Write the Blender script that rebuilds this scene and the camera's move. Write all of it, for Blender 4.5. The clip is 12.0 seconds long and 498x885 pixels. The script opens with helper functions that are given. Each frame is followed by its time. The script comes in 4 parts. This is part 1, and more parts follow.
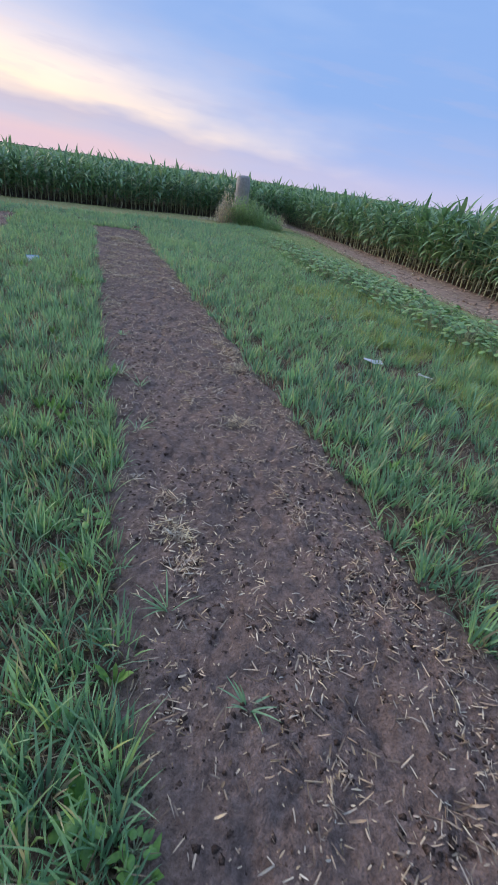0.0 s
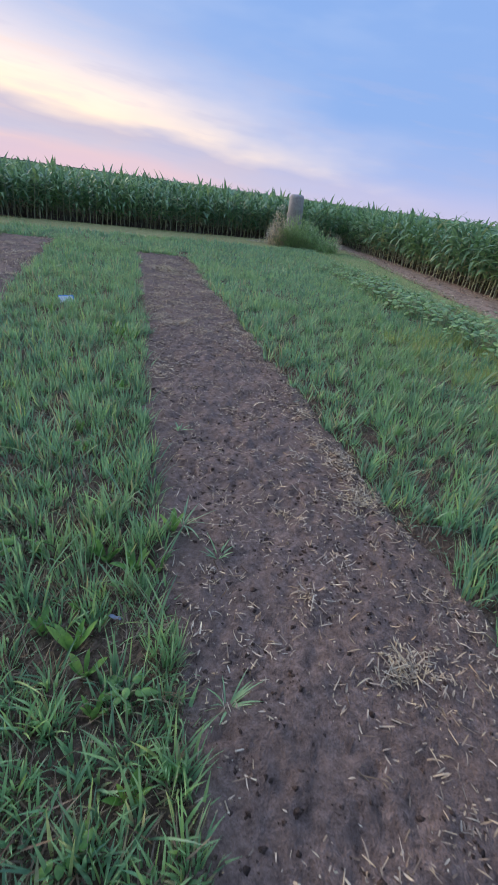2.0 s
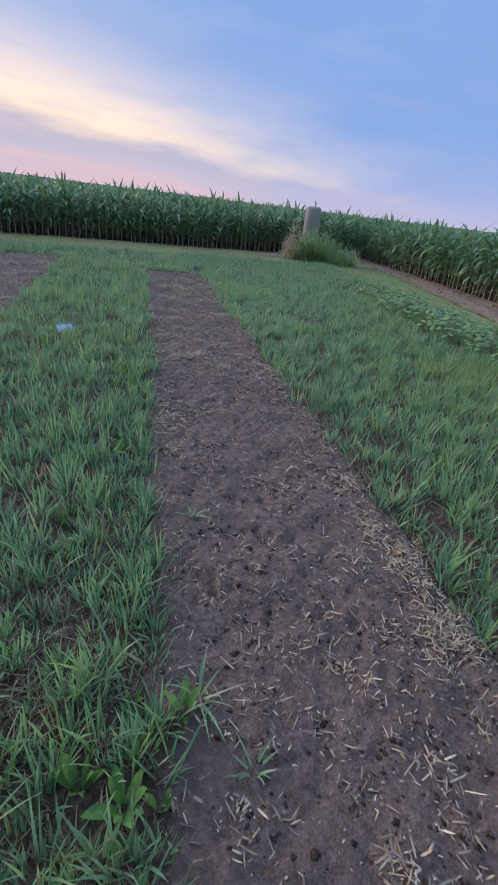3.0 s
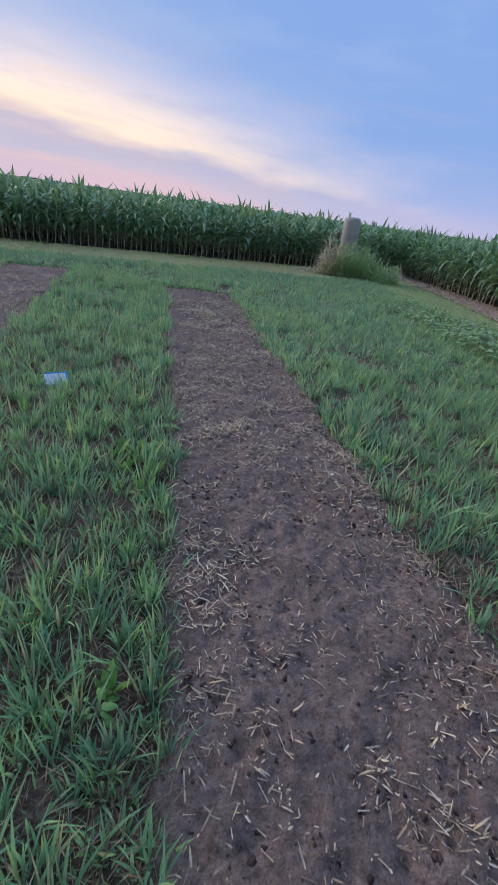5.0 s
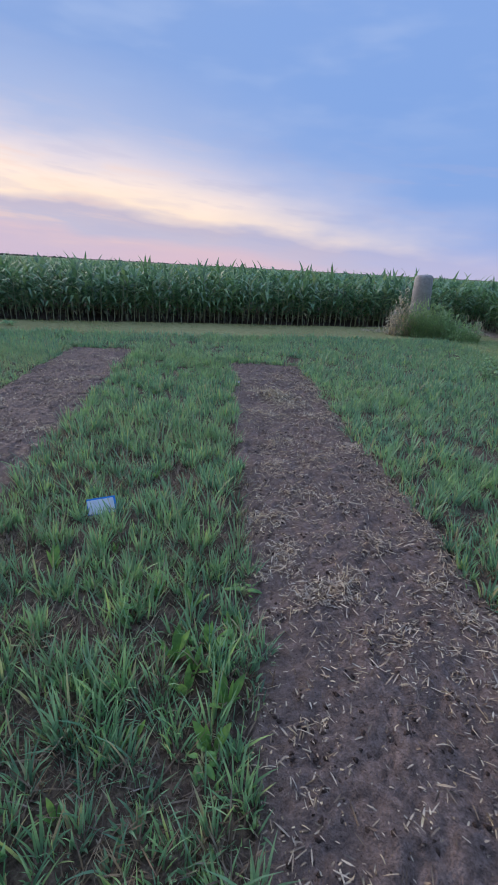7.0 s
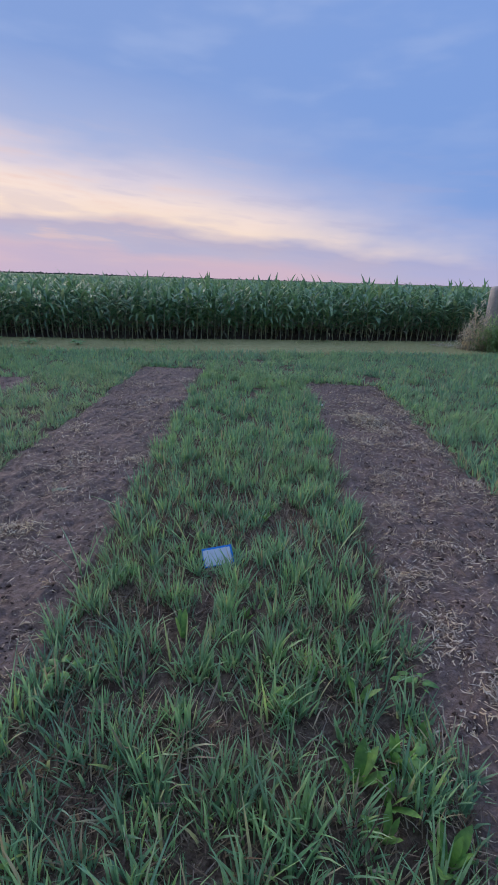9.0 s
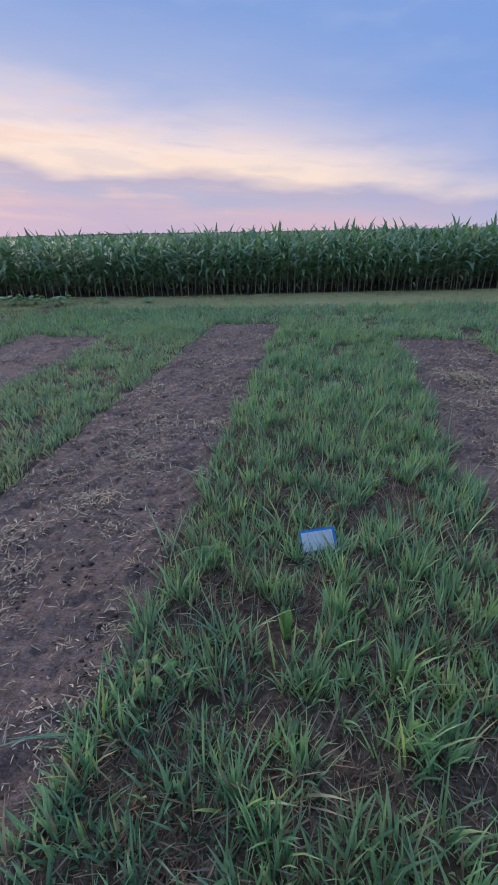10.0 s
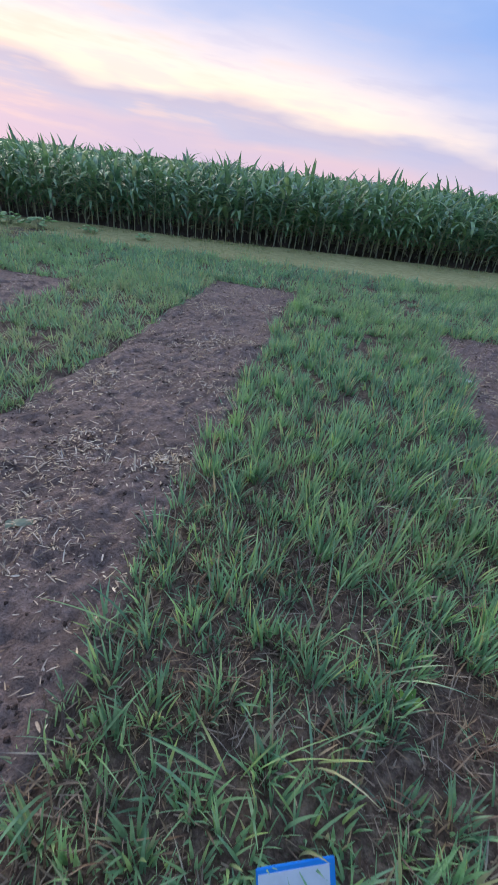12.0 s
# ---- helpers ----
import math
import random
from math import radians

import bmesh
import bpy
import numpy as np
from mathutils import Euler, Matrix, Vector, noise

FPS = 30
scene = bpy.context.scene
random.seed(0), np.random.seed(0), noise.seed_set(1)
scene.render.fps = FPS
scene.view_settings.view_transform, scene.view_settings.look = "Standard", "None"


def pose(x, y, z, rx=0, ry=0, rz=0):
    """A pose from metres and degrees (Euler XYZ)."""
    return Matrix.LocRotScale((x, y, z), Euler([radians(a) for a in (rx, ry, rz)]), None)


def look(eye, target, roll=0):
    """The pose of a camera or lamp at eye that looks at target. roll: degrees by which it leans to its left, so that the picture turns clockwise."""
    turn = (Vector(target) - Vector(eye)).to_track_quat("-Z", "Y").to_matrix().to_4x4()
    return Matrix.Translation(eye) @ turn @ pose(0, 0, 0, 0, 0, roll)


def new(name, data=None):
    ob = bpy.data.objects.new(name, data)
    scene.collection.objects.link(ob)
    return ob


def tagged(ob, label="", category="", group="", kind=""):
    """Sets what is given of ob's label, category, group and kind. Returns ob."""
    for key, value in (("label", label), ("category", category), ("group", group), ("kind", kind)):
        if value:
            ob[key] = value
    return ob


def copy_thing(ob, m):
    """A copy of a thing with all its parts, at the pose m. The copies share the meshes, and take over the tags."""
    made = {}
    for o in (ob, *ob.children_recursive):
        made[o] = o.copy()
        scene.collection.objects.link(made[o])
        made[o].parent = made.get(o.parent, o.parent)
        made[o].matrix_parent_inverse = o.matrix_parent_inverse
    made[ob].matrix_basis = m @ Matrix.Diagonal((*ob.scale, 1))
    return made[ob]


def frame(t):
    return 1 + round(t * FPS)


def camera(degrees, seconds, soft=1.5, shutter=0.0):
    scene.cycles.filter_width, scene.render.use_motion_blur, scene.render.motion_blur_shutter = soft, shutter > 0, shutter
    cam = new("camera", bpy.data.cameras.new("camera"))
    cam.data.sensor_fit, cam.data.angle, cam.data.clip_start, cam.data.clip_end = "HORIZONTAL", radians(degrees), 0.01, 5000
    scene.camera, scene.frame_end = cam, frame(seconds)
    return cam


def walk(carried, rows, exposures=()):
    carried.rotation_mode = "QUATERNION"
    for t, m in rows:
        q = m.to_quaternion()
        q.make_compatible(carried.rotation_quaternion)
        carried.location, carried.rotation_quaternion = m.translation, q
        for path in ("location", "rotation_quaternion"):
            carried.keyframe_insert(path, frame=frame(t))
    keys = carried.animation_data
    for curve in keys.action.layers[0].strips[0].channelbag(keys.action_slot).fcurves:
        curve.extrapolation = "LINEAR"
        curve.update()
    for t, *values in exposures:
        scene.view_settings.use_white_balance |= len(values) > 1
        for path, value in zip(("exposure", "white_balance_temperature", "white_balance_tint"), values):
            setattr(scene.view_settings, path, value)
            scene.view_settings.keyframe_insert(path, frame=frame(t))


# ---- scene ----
cam = camera(58.1, 12.0, soft=1.25, shutter=0.12)
METRES, EYE, TILT, LEAN, TURN = 8.287, 1.54, 0.0, 0.0, -22.0
ROWS = [
    (0.0, 0.0, 0.0, 0.0, 4.42, -30.41, -7.57),
    (0.5, -0.0241, 0.0466, 0.003, 4.82, -30.01, -7.73),
    (1.0, -0.0414, 0.1056, -0.0014, 5.98, -29.44, -7.7),
    (1.5, -0.0643, 0.1562, -0.0016, 7.29, -29.37, -7.6),
    (2.0, -0.0873, 0.2026, -0.0018, 8.57, -29.24, -6.94),
    (2.5, -0.0959, 0.261, -0.0018, 9.59, -28.64, -6.29),
    (3.0, -0.1174, 0.3015, -0.0017, 9.81, -28.17, -6.16),
    (3.5, -0.1359, 0.3414, -0.0054, 11.11, -27.47, -6.15),
    (5.5, -0.208, 0.5245, -0.0042, 12.16, -27.63, -7.11),
    (6.0, -0.2279, 0.5519, -0.0025, 11.97, -26.79, -6.35),
    (6.5, -0.2324, 0.5827, 0.0005, 14.51, -24.14, -4.52),
    (7.0, -0.2473, 0.6025, 0.0044, 18.76, -21.32, -2.92),
    (7.5, -0.268, 0.5977, 0.0085, 22.44, -19.19, -1.56),
    (9.5, -0.3465, 0.6363, 0.008, 25.24, -21.11, -1.74),
    (10.0, -0.3675, 0.6545, -0.0058, 31.76, -25.18, 1.05),
    (10.5, -0.3843, 0.7013, -0.0075, 33.14, -29.51, 0.27),
    (11.0, -0.4223, 0.7369, -0.015, 31.73, -33.73, -4.38),
    (11.5, -0.4327, 0.7837, -0.0137, 34.12, -33.88, -5.3),
    (12.0, -0.4537, 0.8173, -0.0146, 35.25, -31.39, -5.92),
]
walk(cam, [(t, pose(0, 0, EYE, TILT, LEAN, TURN) @ pose(METRES * x, METRES * y, METRES * z, 90 + pitch, roll, yaw)) for t, x, y, z, yaw, pitch, roll in ROWS],
     exposures=[(0.0, 0.1, 6500, 10), (2.0, 0.09, 6500, 10), (3.0, -0.06, 6400, 11), (5.5, -0.03, 6400, 11), (6.5, -0.03, 6350, 11), (7.5, -0.23, 6250, 13), (9.5, -0.29, 6150, 15), (10.5, -0.12, 6200, 14), (12.0, 0.13, 6300, 12)])

# ---- world, sun, exposure ----
def lin(r, g, b):
    """Linear colour from 0..255 display values."""
    return tuple((c / 255 / 12.92 if c / 255 <= 0.04045 else ((c / 255 + 0.055) / 1.055) ** 2.4) for c in (r, g, b)) + (1.0,)


class Nodes:
    """A short way to write node trees."""

    def __init__(self, tree):
        self.tree = tree
        tree.nodes.clear()

    def add(self, kind, inputs=None, **props):
        n = self.tree.nodes.new(kind)
        for k, v in props.items():
            setattr(n, k, v)
        for k, v in (inputs or {}).items():
            self.put(n, k, v)
        return n

    def put(self, n, k, v):
        if isinstance(v, bpy.types.NodeSocket):
            self.tree.links.new(v, n.inputs[k])
        else:
            n.inputs[k].default_value = v

    def math(self, op, a, b=0.0, c=0.0):
        return self.add("ShaderNodeMath", {0: a, 1: b, 2: c}, operation=op).outputs[0]

    def mix(self, fac, a, b, blend="MIX"):
        n = self.add("ShaderNodeMix", {0: fac, 6: a, 7: b}, data_type="RGBA", blend_type=blend)
        return n.outputs[2]

    def span(self, v, a, b, lo=0.0, hi=1.0, smooth=True):
        n = self.add("ShaderNodeMapRange", {0: v, 1: a, 2: b, 3: lo, 4: hi})
        n.interpolation_type = "SMOOTHSTEP" if smooth else "LINEAR"
        return n.outputs[0]

    def ramp(self, fac, stops, ease=False):
        n = self.add("ShaderNodeValToRGB", {0: fac})
        n.color_ramp.interpolation = "EASE" if ease else "LINEAR"
        e = n.color_ramp.elements
        while len(e) < len(stops):
            e.new(0.5)
        for el, (p, c) in zip(e, stops):
            el.position, el.color = p, c
        return n.outputs[0]

    def noise(self, vec, scale, detail=3.0, rough=0.55, dim="3D"):
        n = self.add("ShaderNodeTexNoise", {"Scale": scale, "Detail": detail, "Roughness": rough}, noise_dimensions=dim)
        if vec is not None:
            self.put(n, "Vector", vec)
        return n.outputs[0]


SUN_AZ = 42.0   # degrees to the left of +y
world = bpy.data.worlds.new("dusk_sky")
scene.world = world
world.use_nodes = True
w = Nodes(world.node_tree)
way = w.add("ShaderNodeTexCoord").outputs["Generated"]
xyz = w.add("ShaderNodeSeparateXYZ", {0: way}).outputs
az = w.math("MULTIPLY", w.math("ARCTAN2", w.math("MULTIPLY", xyz[0], -1.0), xyz[1]), 57.2958)
el = w.math("MULTIPLY", w.math("ARCSINE", xyz[2]), 57.2958)
azc = w.math("MINIMUM", w.math("MAXIMUM", az, -60.0), 60.0)
drift = w.add("ShaderNodeCombineXYZ", {0: w.math("MULTIPLY", azc, 0.035), 1: w.math("MULTIPLY", el, 0.12)}).outputs[0]
wisp = w.noise(drift, 2.2, 3.5, 0.5)
fine = w.add("ShaderNodeCombineXYZ", {0: w.math("MULTIPLY", azc, 0.06), 1: w.math("ADD", w.math("MULTIPLY", el, 0.42), w.math("MULTIPLY", azc, -0.03))}).outputs[0]
streak = w.noise(fine, 1.6, 4.0, 0.55)
band = w.math("ADD", w.math("SUBTRACT", el, w.math("MULTIPLY", azc, 0.07)), w.math("MULTIPLY", w.math("SUBTRACT", wisp, 0.5), 4.5))
pos = w.math("DIVIDE", band, 40.0)
warm_sky = w.ramp(pos, [
    (0.0, lin(212, 196, 216)), (0.025, lin(219, 199, 213)), (0.055, lin(202, 198, 219)), (0.09, lin(204, 195, 213)),
    (0.125, lin(268, 243, 220)), (0.165, lin(268, 245, 228)), (0.22, lin(236, 226, 234)), (0.31, lin(184, 198, 233)),
    (0.45, lin(145, 176, 229)), (1.0, lin(144, 176, 230))])
cool_sky = w.ramp(w.math("DIVIDE", el, 40.0), [
    (0.0, lin(196, 194, 226)), (0.035, lin(186, 191, 230)), (0.08, lin(164, 184, 232)), (0.2, lin(142, 176, 232)),
    (0.4, lin(138, 174, 232)), (1.0, lin(142, 176, 234))])
side = w.math("ADD", azc, w.math("MULTIPLY", w.math("SUBTRACT", wisp, 0.5), 30.0))
reach = w.math("ADD", side, w.span(el, 1.0, 14.0, 8.0, -7.0))
sky = w.mix(w.span(reach, -28.0, 12.0), cool_sky, warm_sky)
glow = w.math("MULTIPLY", w.math("MULTIPLY", w.span(el, 3.2, 0.3), w.span(w.math("ABSOLUTE", w.math("SUBTRACT", az, 2.0)), 20.0, 2.0)), 0.32)
sky = w.mix(glow, sky, lin(252, 204, 202))
low = w.math("MULTIPLY", w.span(el, 0.5, 3.0), w.span(el, 16.0, 8.0))
sky = w.mix(w.math("MULTIPLY", w.math("MULTIPLY", w.span(streak, 0.5, 0.68), low), w.span(side, -8.0, 25.0, 0.0, 0.45)), sky, lin(256, 219, 202))
sky = w.mix(w.math("MULTIPLY", w.math("MULTIPLY", w.span(streak, 0.5, 0.34), low), 0.2), sky, lin(182, 184, 218))
veil = w.math("MULTIPLY", w.span(wisp, 0.45, 0.72), w.span(el, 8.0, 20.0, 0.0, 0.45))
sky = w.mix(veil, sky, lin(178, 200, 240))
# added brightening of the unseen upper sky, to light the ground
high = w.span(el, 24.0, 60.0)
overhead = w.mix(high, (1.0, 1.0, 1.0, 1.0), (2.1, 1.85, 1.55, 1.0))
sky = w.mix(1.0, sky, overhead, "MULTIPLY")
# the sky away from the sunset is already dim
dusk = w.span(w.math("ABSOLUTE", az), 45.0, 150.0, 1.0, 0.42)
dusk = w.math("MAXIMUM", dusk, w.span(el, 25.0, 75.0))
sky = w.mix(1.0, sky, w.add("ShaderNodeCombineXYZ", {0: dusk, 1: dusk, 2: dusk}).outputs[0], "MULTIPLY")
sky = w.mix(w.span(xyz[2], 0.0, -0.05), sky, lin(70, 84, 60))
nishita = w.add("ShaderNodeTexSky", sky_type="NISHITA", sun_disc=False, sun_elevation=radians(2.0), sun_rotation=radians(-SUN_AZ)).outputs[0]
lit = w.add("ShaderNodeBackground", {0: sky, 1: 1.0}).outputs[0]
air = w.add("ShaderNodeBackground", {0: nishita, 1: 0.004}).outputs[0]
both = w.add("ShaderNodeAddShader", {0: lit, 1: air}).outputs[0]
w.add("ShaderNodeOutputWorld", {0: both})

sun = new("sun", bpy.data.lights.new("sun", "SUN"))
sun.data.energy, sun.data.angle, sun.data.color = 2.5, radians(40), (1.0, 0.82, 0.66)
sun.matrix_world = look((-30 * math.sin(radians(SUN_AZ)), 30 * math.cos(radians(SUN_AZ)), 9), (0, 0, 0))


# ---- materials ----
def material(name):
    m = bpy.data.materials.new(name)
    m.use_nodes = True
    return m, Nodes(m.node_tree)


def leaf_material(name, stops, patch, gloss=0.45, through_light=0.3, patch_scale=0.6, per_object=False, fibre=0.25, shine=0.4):
    """Blades and leaves: colour by piece, patches over metres, fine fibre, light shining through."""
    m, n = material(name)
    geo = n.add("ShaderNodeNewGeometry").outputs
    pick = n.add("ShaderNodeObjectInfo").outputs["Random"] if per_object else geo["Random Per Island"]
    col = n.ramp(pick, stops)
    big = n.noise(geo["Position"], patch_scale, 3.0)
    col = n.mix(n.math("MULTIPLY", n.span(big, 0.42, 0.66), 0.6), col, patch)
    tone = n.noise(geo["Position"], patch_scale * 14, 2.0)
    col = n.mix(1.0, col, n.ramp(tone, [(0.3, (0.62, 0.66, 0.74, 1)), (0.5, (1, 1, 1, 1)), (0.7, (1.32, 1.25, 1.0, 1))]), "MULTIPLY")
    grain = n.noise(geo["Position"], 90.0, 2.0)
    col = n.mix(fibre, col, n.ramp(grain, [(0.3, (0.25, 0.25, 0.25, 1)), (0.7, (1, 1, 1, 1))]), "MULTIPLY")
    b = n.add("ShaderNodeBsdfPrincipled", {"Base Color": col, "Roughness": gloss, "Specular IOR Level": shine})
    t = n.add("ShaderNodeBsdfTranslucent", {"Color": col})
    s = n.add("ShaderNodeMixShader", {0: through_light, 1: b.outputs[0], 2: t.outputs[0]})
    n.add("ShaderNodeOutputMaterial", {0: s.outputs[0]})
    return m


def rough_material(name, dark, mid, light, scale, bump, rough=0.9, fleck=None, big_scale=0.7, spec=0.25, spread=0.22):
    """Earth, straw, concrete: three tones at two scales, with relief."""
    m, n = material(name)
    p = n.add("ShaderNodeNewGeometry").outputs["Position"]
    a, b2, c = n.noise(p, big_scale, 5.0), n.noise(p, scale, 8.0, 0.72), n.noise(p, scale * 5, 3.0, 0.6)
    col = n.ramp(b2, [(0.5 - spread, dark), (0.5, mid), (0.5 + spread, light)])
    col = n.mix(n.span(a, 0.35, 0.7, 0.0, 0.5), col, n.mix(0.5, dark, mid), "MIX")
    if fleck:
        col = n.mix(n.math("MULTIPLY", n.span(c, 0.60, 0.72), 0.6), col, fleck)
    crumb = n.add("ShaderNodeTexVoronoi", {"Vector": p, "Scale": scale * 3.2, "Randomness": 1.0}).outputs["Distance"]
    h = n.math("ADD", n.math("ADD", b2, n.math("MULTIPLY", c, 0.35)), n.math("MULTIPLY", crumb, -0.35))
    bmp = n.add("ShaderNodeBump", {"Height": h, "Strength": bump, "Distance": 0.02}).outputs[0]
    s = n.add("ShaderNodeBsdfPrincipled", {"Base Color": col, "Roughness": rough, "Normal": bmp, "Specular IOR Level": spec})
    n.add("ShaderNodeOutputMaterial", {0: s.outputs[0]})
    return m


def c4(r, g, b):
    return (r, g, b, 1.0)


GRASS = leaf_material("grass_blades", [(0.0, c4(0.15, 0.32, 0.19)), (0.35, c4(0.28, 0.535, 0.32)), (0.78, c4(0.385, 0.67, 0.355)), (0.89, c4(0.51, 0.71, 0.25)), (0.95, c4(0.59, 0.55, 0.35)), (1.0, c4(0.49, 0.39, 0.27))], c4(0.38, 0.60, 0.27), 0.42, 0.43, 0.5, shine=0.9)
SHORT = leaf_material("short_grass", [(0.0, c4(0.28, 0.46, 0.22)), (0.6, c4(0.41, 0.60, 0.29)), (1.0, c4(0.56, 0.57, 0.36))], c4(0.46, 0.55, 0.29), 0.5, 0.4, 0.8, shine=0.8)
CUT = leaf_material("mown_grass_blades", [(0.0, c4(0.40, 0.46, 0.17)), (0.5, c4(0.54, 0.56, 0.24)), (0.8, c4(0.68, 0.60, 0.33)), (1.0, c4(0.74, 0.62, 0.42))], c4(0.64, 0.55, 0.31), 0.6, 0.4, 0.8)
YELLOWING = leaf_material("yellowing_grass", [(0.0, c4(0.33, 0.48, 0.17)), (0.6, c4(0.47, 0.60, 0.22)), (0.9, c4(0.58, 0.60, 0.26)), (1.0, c4(0.60, 0.52, 0.32))], c4(0.48, 0.56, 0.21), 0.5, 0.4, 0.8)
THATCH = leaf_material("dry_grass", [(0.0, c4(0.15, 0.095, 0.07)), (0.5, c4(0.32, 0.235, 0.17)), (0.88, c4(0.48, 0.38, 0.285)), (1.0, c4(0.64, 0.55, 0.43))], c4(0.25, 0.175, 0.125), 0.8, 0.15)
DRY = leaf_material("dry_stalk", [(0.0, c4(0.64, 0.54, 0.41)), (0.5, c4(0.83, 0.73, 0.57)), (1.0, c4(0.90, 0.83, 0.70))], c4(0.72, 0.64, 0.48), 0.8, 0.48, shine=0.2)
CORN_TONES = [(0.0, c4(0.13, 0.26, 0.15)), (0.5, c4(0.24, 0.44, 0.25)), (0.92, c4(0.37, 0.56, 0.30)), (1.0, c4(0.48, 0.54, 0.30))]
CORN = leaf_material("corn_leaf", CORN_TONES, c4(0.22, 0.40, 0.16), 0.45, 0.30, 0.5, True, shine=0.7)
CORN_MANY = leaf_material("corn_foliage", CORN_TONES, c4(0.22, 0.40, 0.16), 0.45, 0.30, 0.5)
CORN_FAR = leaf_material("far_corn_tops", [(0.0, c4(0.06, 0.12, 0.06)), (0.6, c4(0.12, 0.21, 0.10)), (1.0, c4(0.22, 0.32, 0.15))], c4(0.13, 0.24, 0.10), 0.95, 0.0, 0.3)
CORN_DRY = leaf_material("withered_corn_leaf", [(0.0, c4(0.16, 0.17, 0.10)), (0.6, c4(0.34, 0.33, 0.21)), (1.0, c4(0.60, 0.56, 0.42))], c4(0.26, 0.26, 0.16), 0.7, 0.2, 0.5, True)
STALK = leaf_material("corn_stalk", [(0.0, c4(0.34, 0.39, 0.24)), (1.0, c4(0.52, 0.55, 0.38))], c4(0.42, 0.45, 0.30), 0.5, 0.0)
BEAN = leaf_material("bean_leaf", [(0.0, c4(0.18, 0.34, 0.13)), (0.6, c4(0.30, 0.52, 0.20)), (1.0, c4(0.46, 0.64, 0.28))], c4(0.28, 0.48, 0.17), 0.45, 0.3, 2.0, True, shine=0.8)
WEED = leaf_material("weed_leaf", [(0.0, c4(0.15, 0.32, 0.10)), (1.0, c4(0.27, 0.48, 0.14))], c4(0.20, 0.40, 0.11), 0.45, 0.25, 2.0, True)
DOCK = leaf_material("dock_leaf", [(0.0, c4(0.14, 0.31, 0.09)), (0.6, c4(0.215, 0.44, 0.12)), (1.0, c4(0.35, 0.56, 0.16))], c4(0.22, 0.42, 0.12), 0.45, 0.35, 2.0, True)
TALL = leaf_material("tall_grass", [(0.0, c4(0.34, 0.53, 0.25)), (0.7, c4(0.50, 0.68, 0.35)), (1.0, c4(0.66, 0.72, 0.44))], c4(0.48, 0.63, 0.30), 0.5, 0.45, 1.5)
FRESH = leaf_material("fresh_straw", [(0.0, c4(0.22, 0.155, 0.10)), (0.3, c4(0.48, 0.38, 0.26)), (0.7, c4(0.68, 0.57, 0.41)), (1.0, c4(0.84, 0.75, 0.58))], c4(0.56, 0.45, 0.31), 0.75, 0.0, 1.5)
HEAP = leaf_material("heaped_straw", [(0.0, c4(0.12, 0.08, 0.056)), (0.25, c4(0.38, 0.285, 0.205)), (0.65, c4(0.64, 0.51, 0.38)), (1.0, c4(0.82, 0.72, 0.57))], c4(0.55, 0.425, 0.305), 0.75, 0.0, 1.5)
STRAW = leaf_material("straw", [(0.0, c4(0.10, 0.066, 0.047)), (0.25, c4(0.29, 0.205, 0.145)), (0.55, c4(0.53, 0.415, 0.30)), (0.9, c4(0.70, 0.58, 0.44)), (1.0, c4(0.80, 0.71, 0.56))], c4(0.49, 0.375, 0.265), 0.75, 0.0, 1.5)
SOIL = rough_material("tilled_soil", c4(0.10, 0.069, 0.058), c4(0.235, 0.167, 0.144), c4(0.38, 0.283, 0.248), 34.0, 1.0, 0.75, c4(0.06, 0.04, 0.033), 2.3, spec=0.35, spread=0.18)
# field soil with the shade under the corn put into its colour
SHADED_SOIL = rough_material("field_soil", c4(0.08, 0.056, 0.047), c4(0.17, 0.122, 0.105), c4(0.28, 0.21, 0.18), 20.0, 0.8, 0.9, spread=0.18)
CLOD = rough_material("soil_clods", c4(0.045, 0.031, 0.025), c4(0.11, 0.076, 0.063), c4(0.22, 0.158, 0.133), 60.0, 0.9, 0.9, spread=0.18)
DRYSOIL = rough_material("bare_soil", c4(0.18, 0.125, 0.10), c4(0.36, 0.26, 0.205), c4(0.52, 0.39, 0.31), 9.0, 0.9, 0.95, c4(0.15, 0.10, 0.08), spread=0.16)
EARTH = rough_material("grassy_earth", c4(0.055, 0.036, 0.027), c4(0.15, 0.105, 0.082), c4(0.31, 0.235, 0.18), 26.0, 1.0, 0.95, c4(0.11, 0.15, 0.06), spread=0.15)
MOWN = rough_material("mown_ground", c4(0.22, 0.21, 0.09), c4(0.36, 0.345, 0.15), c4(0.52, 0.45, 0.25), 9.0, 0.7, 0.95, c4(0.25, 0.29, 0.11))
CONCRETE = rough_material("weathered_concrete", c4(0.30, 0.285, 0.28), c4(0.44, 0.425, 0.42), c4(0.54, 0.525, 0.52), 11.0, 0.5, 0.9, c4(0.24, 0.23, 0.21), 2.5)
WOODS = leaf_material("far_woods", [(0.0, c4(0.05, 0.075, 0.06)), (1.0, c4(0.08, 0.11, 0.075))], c4(0.06, 0.085, 0.06), 0.8, 0.0, 0.01)
LAWN = rough_material("lawn_ground", c4(0.16, 0.19, 0.08), c4(0.26, 0.31, 0.13), c4(0.40, 0.38, 0.21), 9.0, 0.7, 0.95, c4(0.20, 0.26, 0.10))


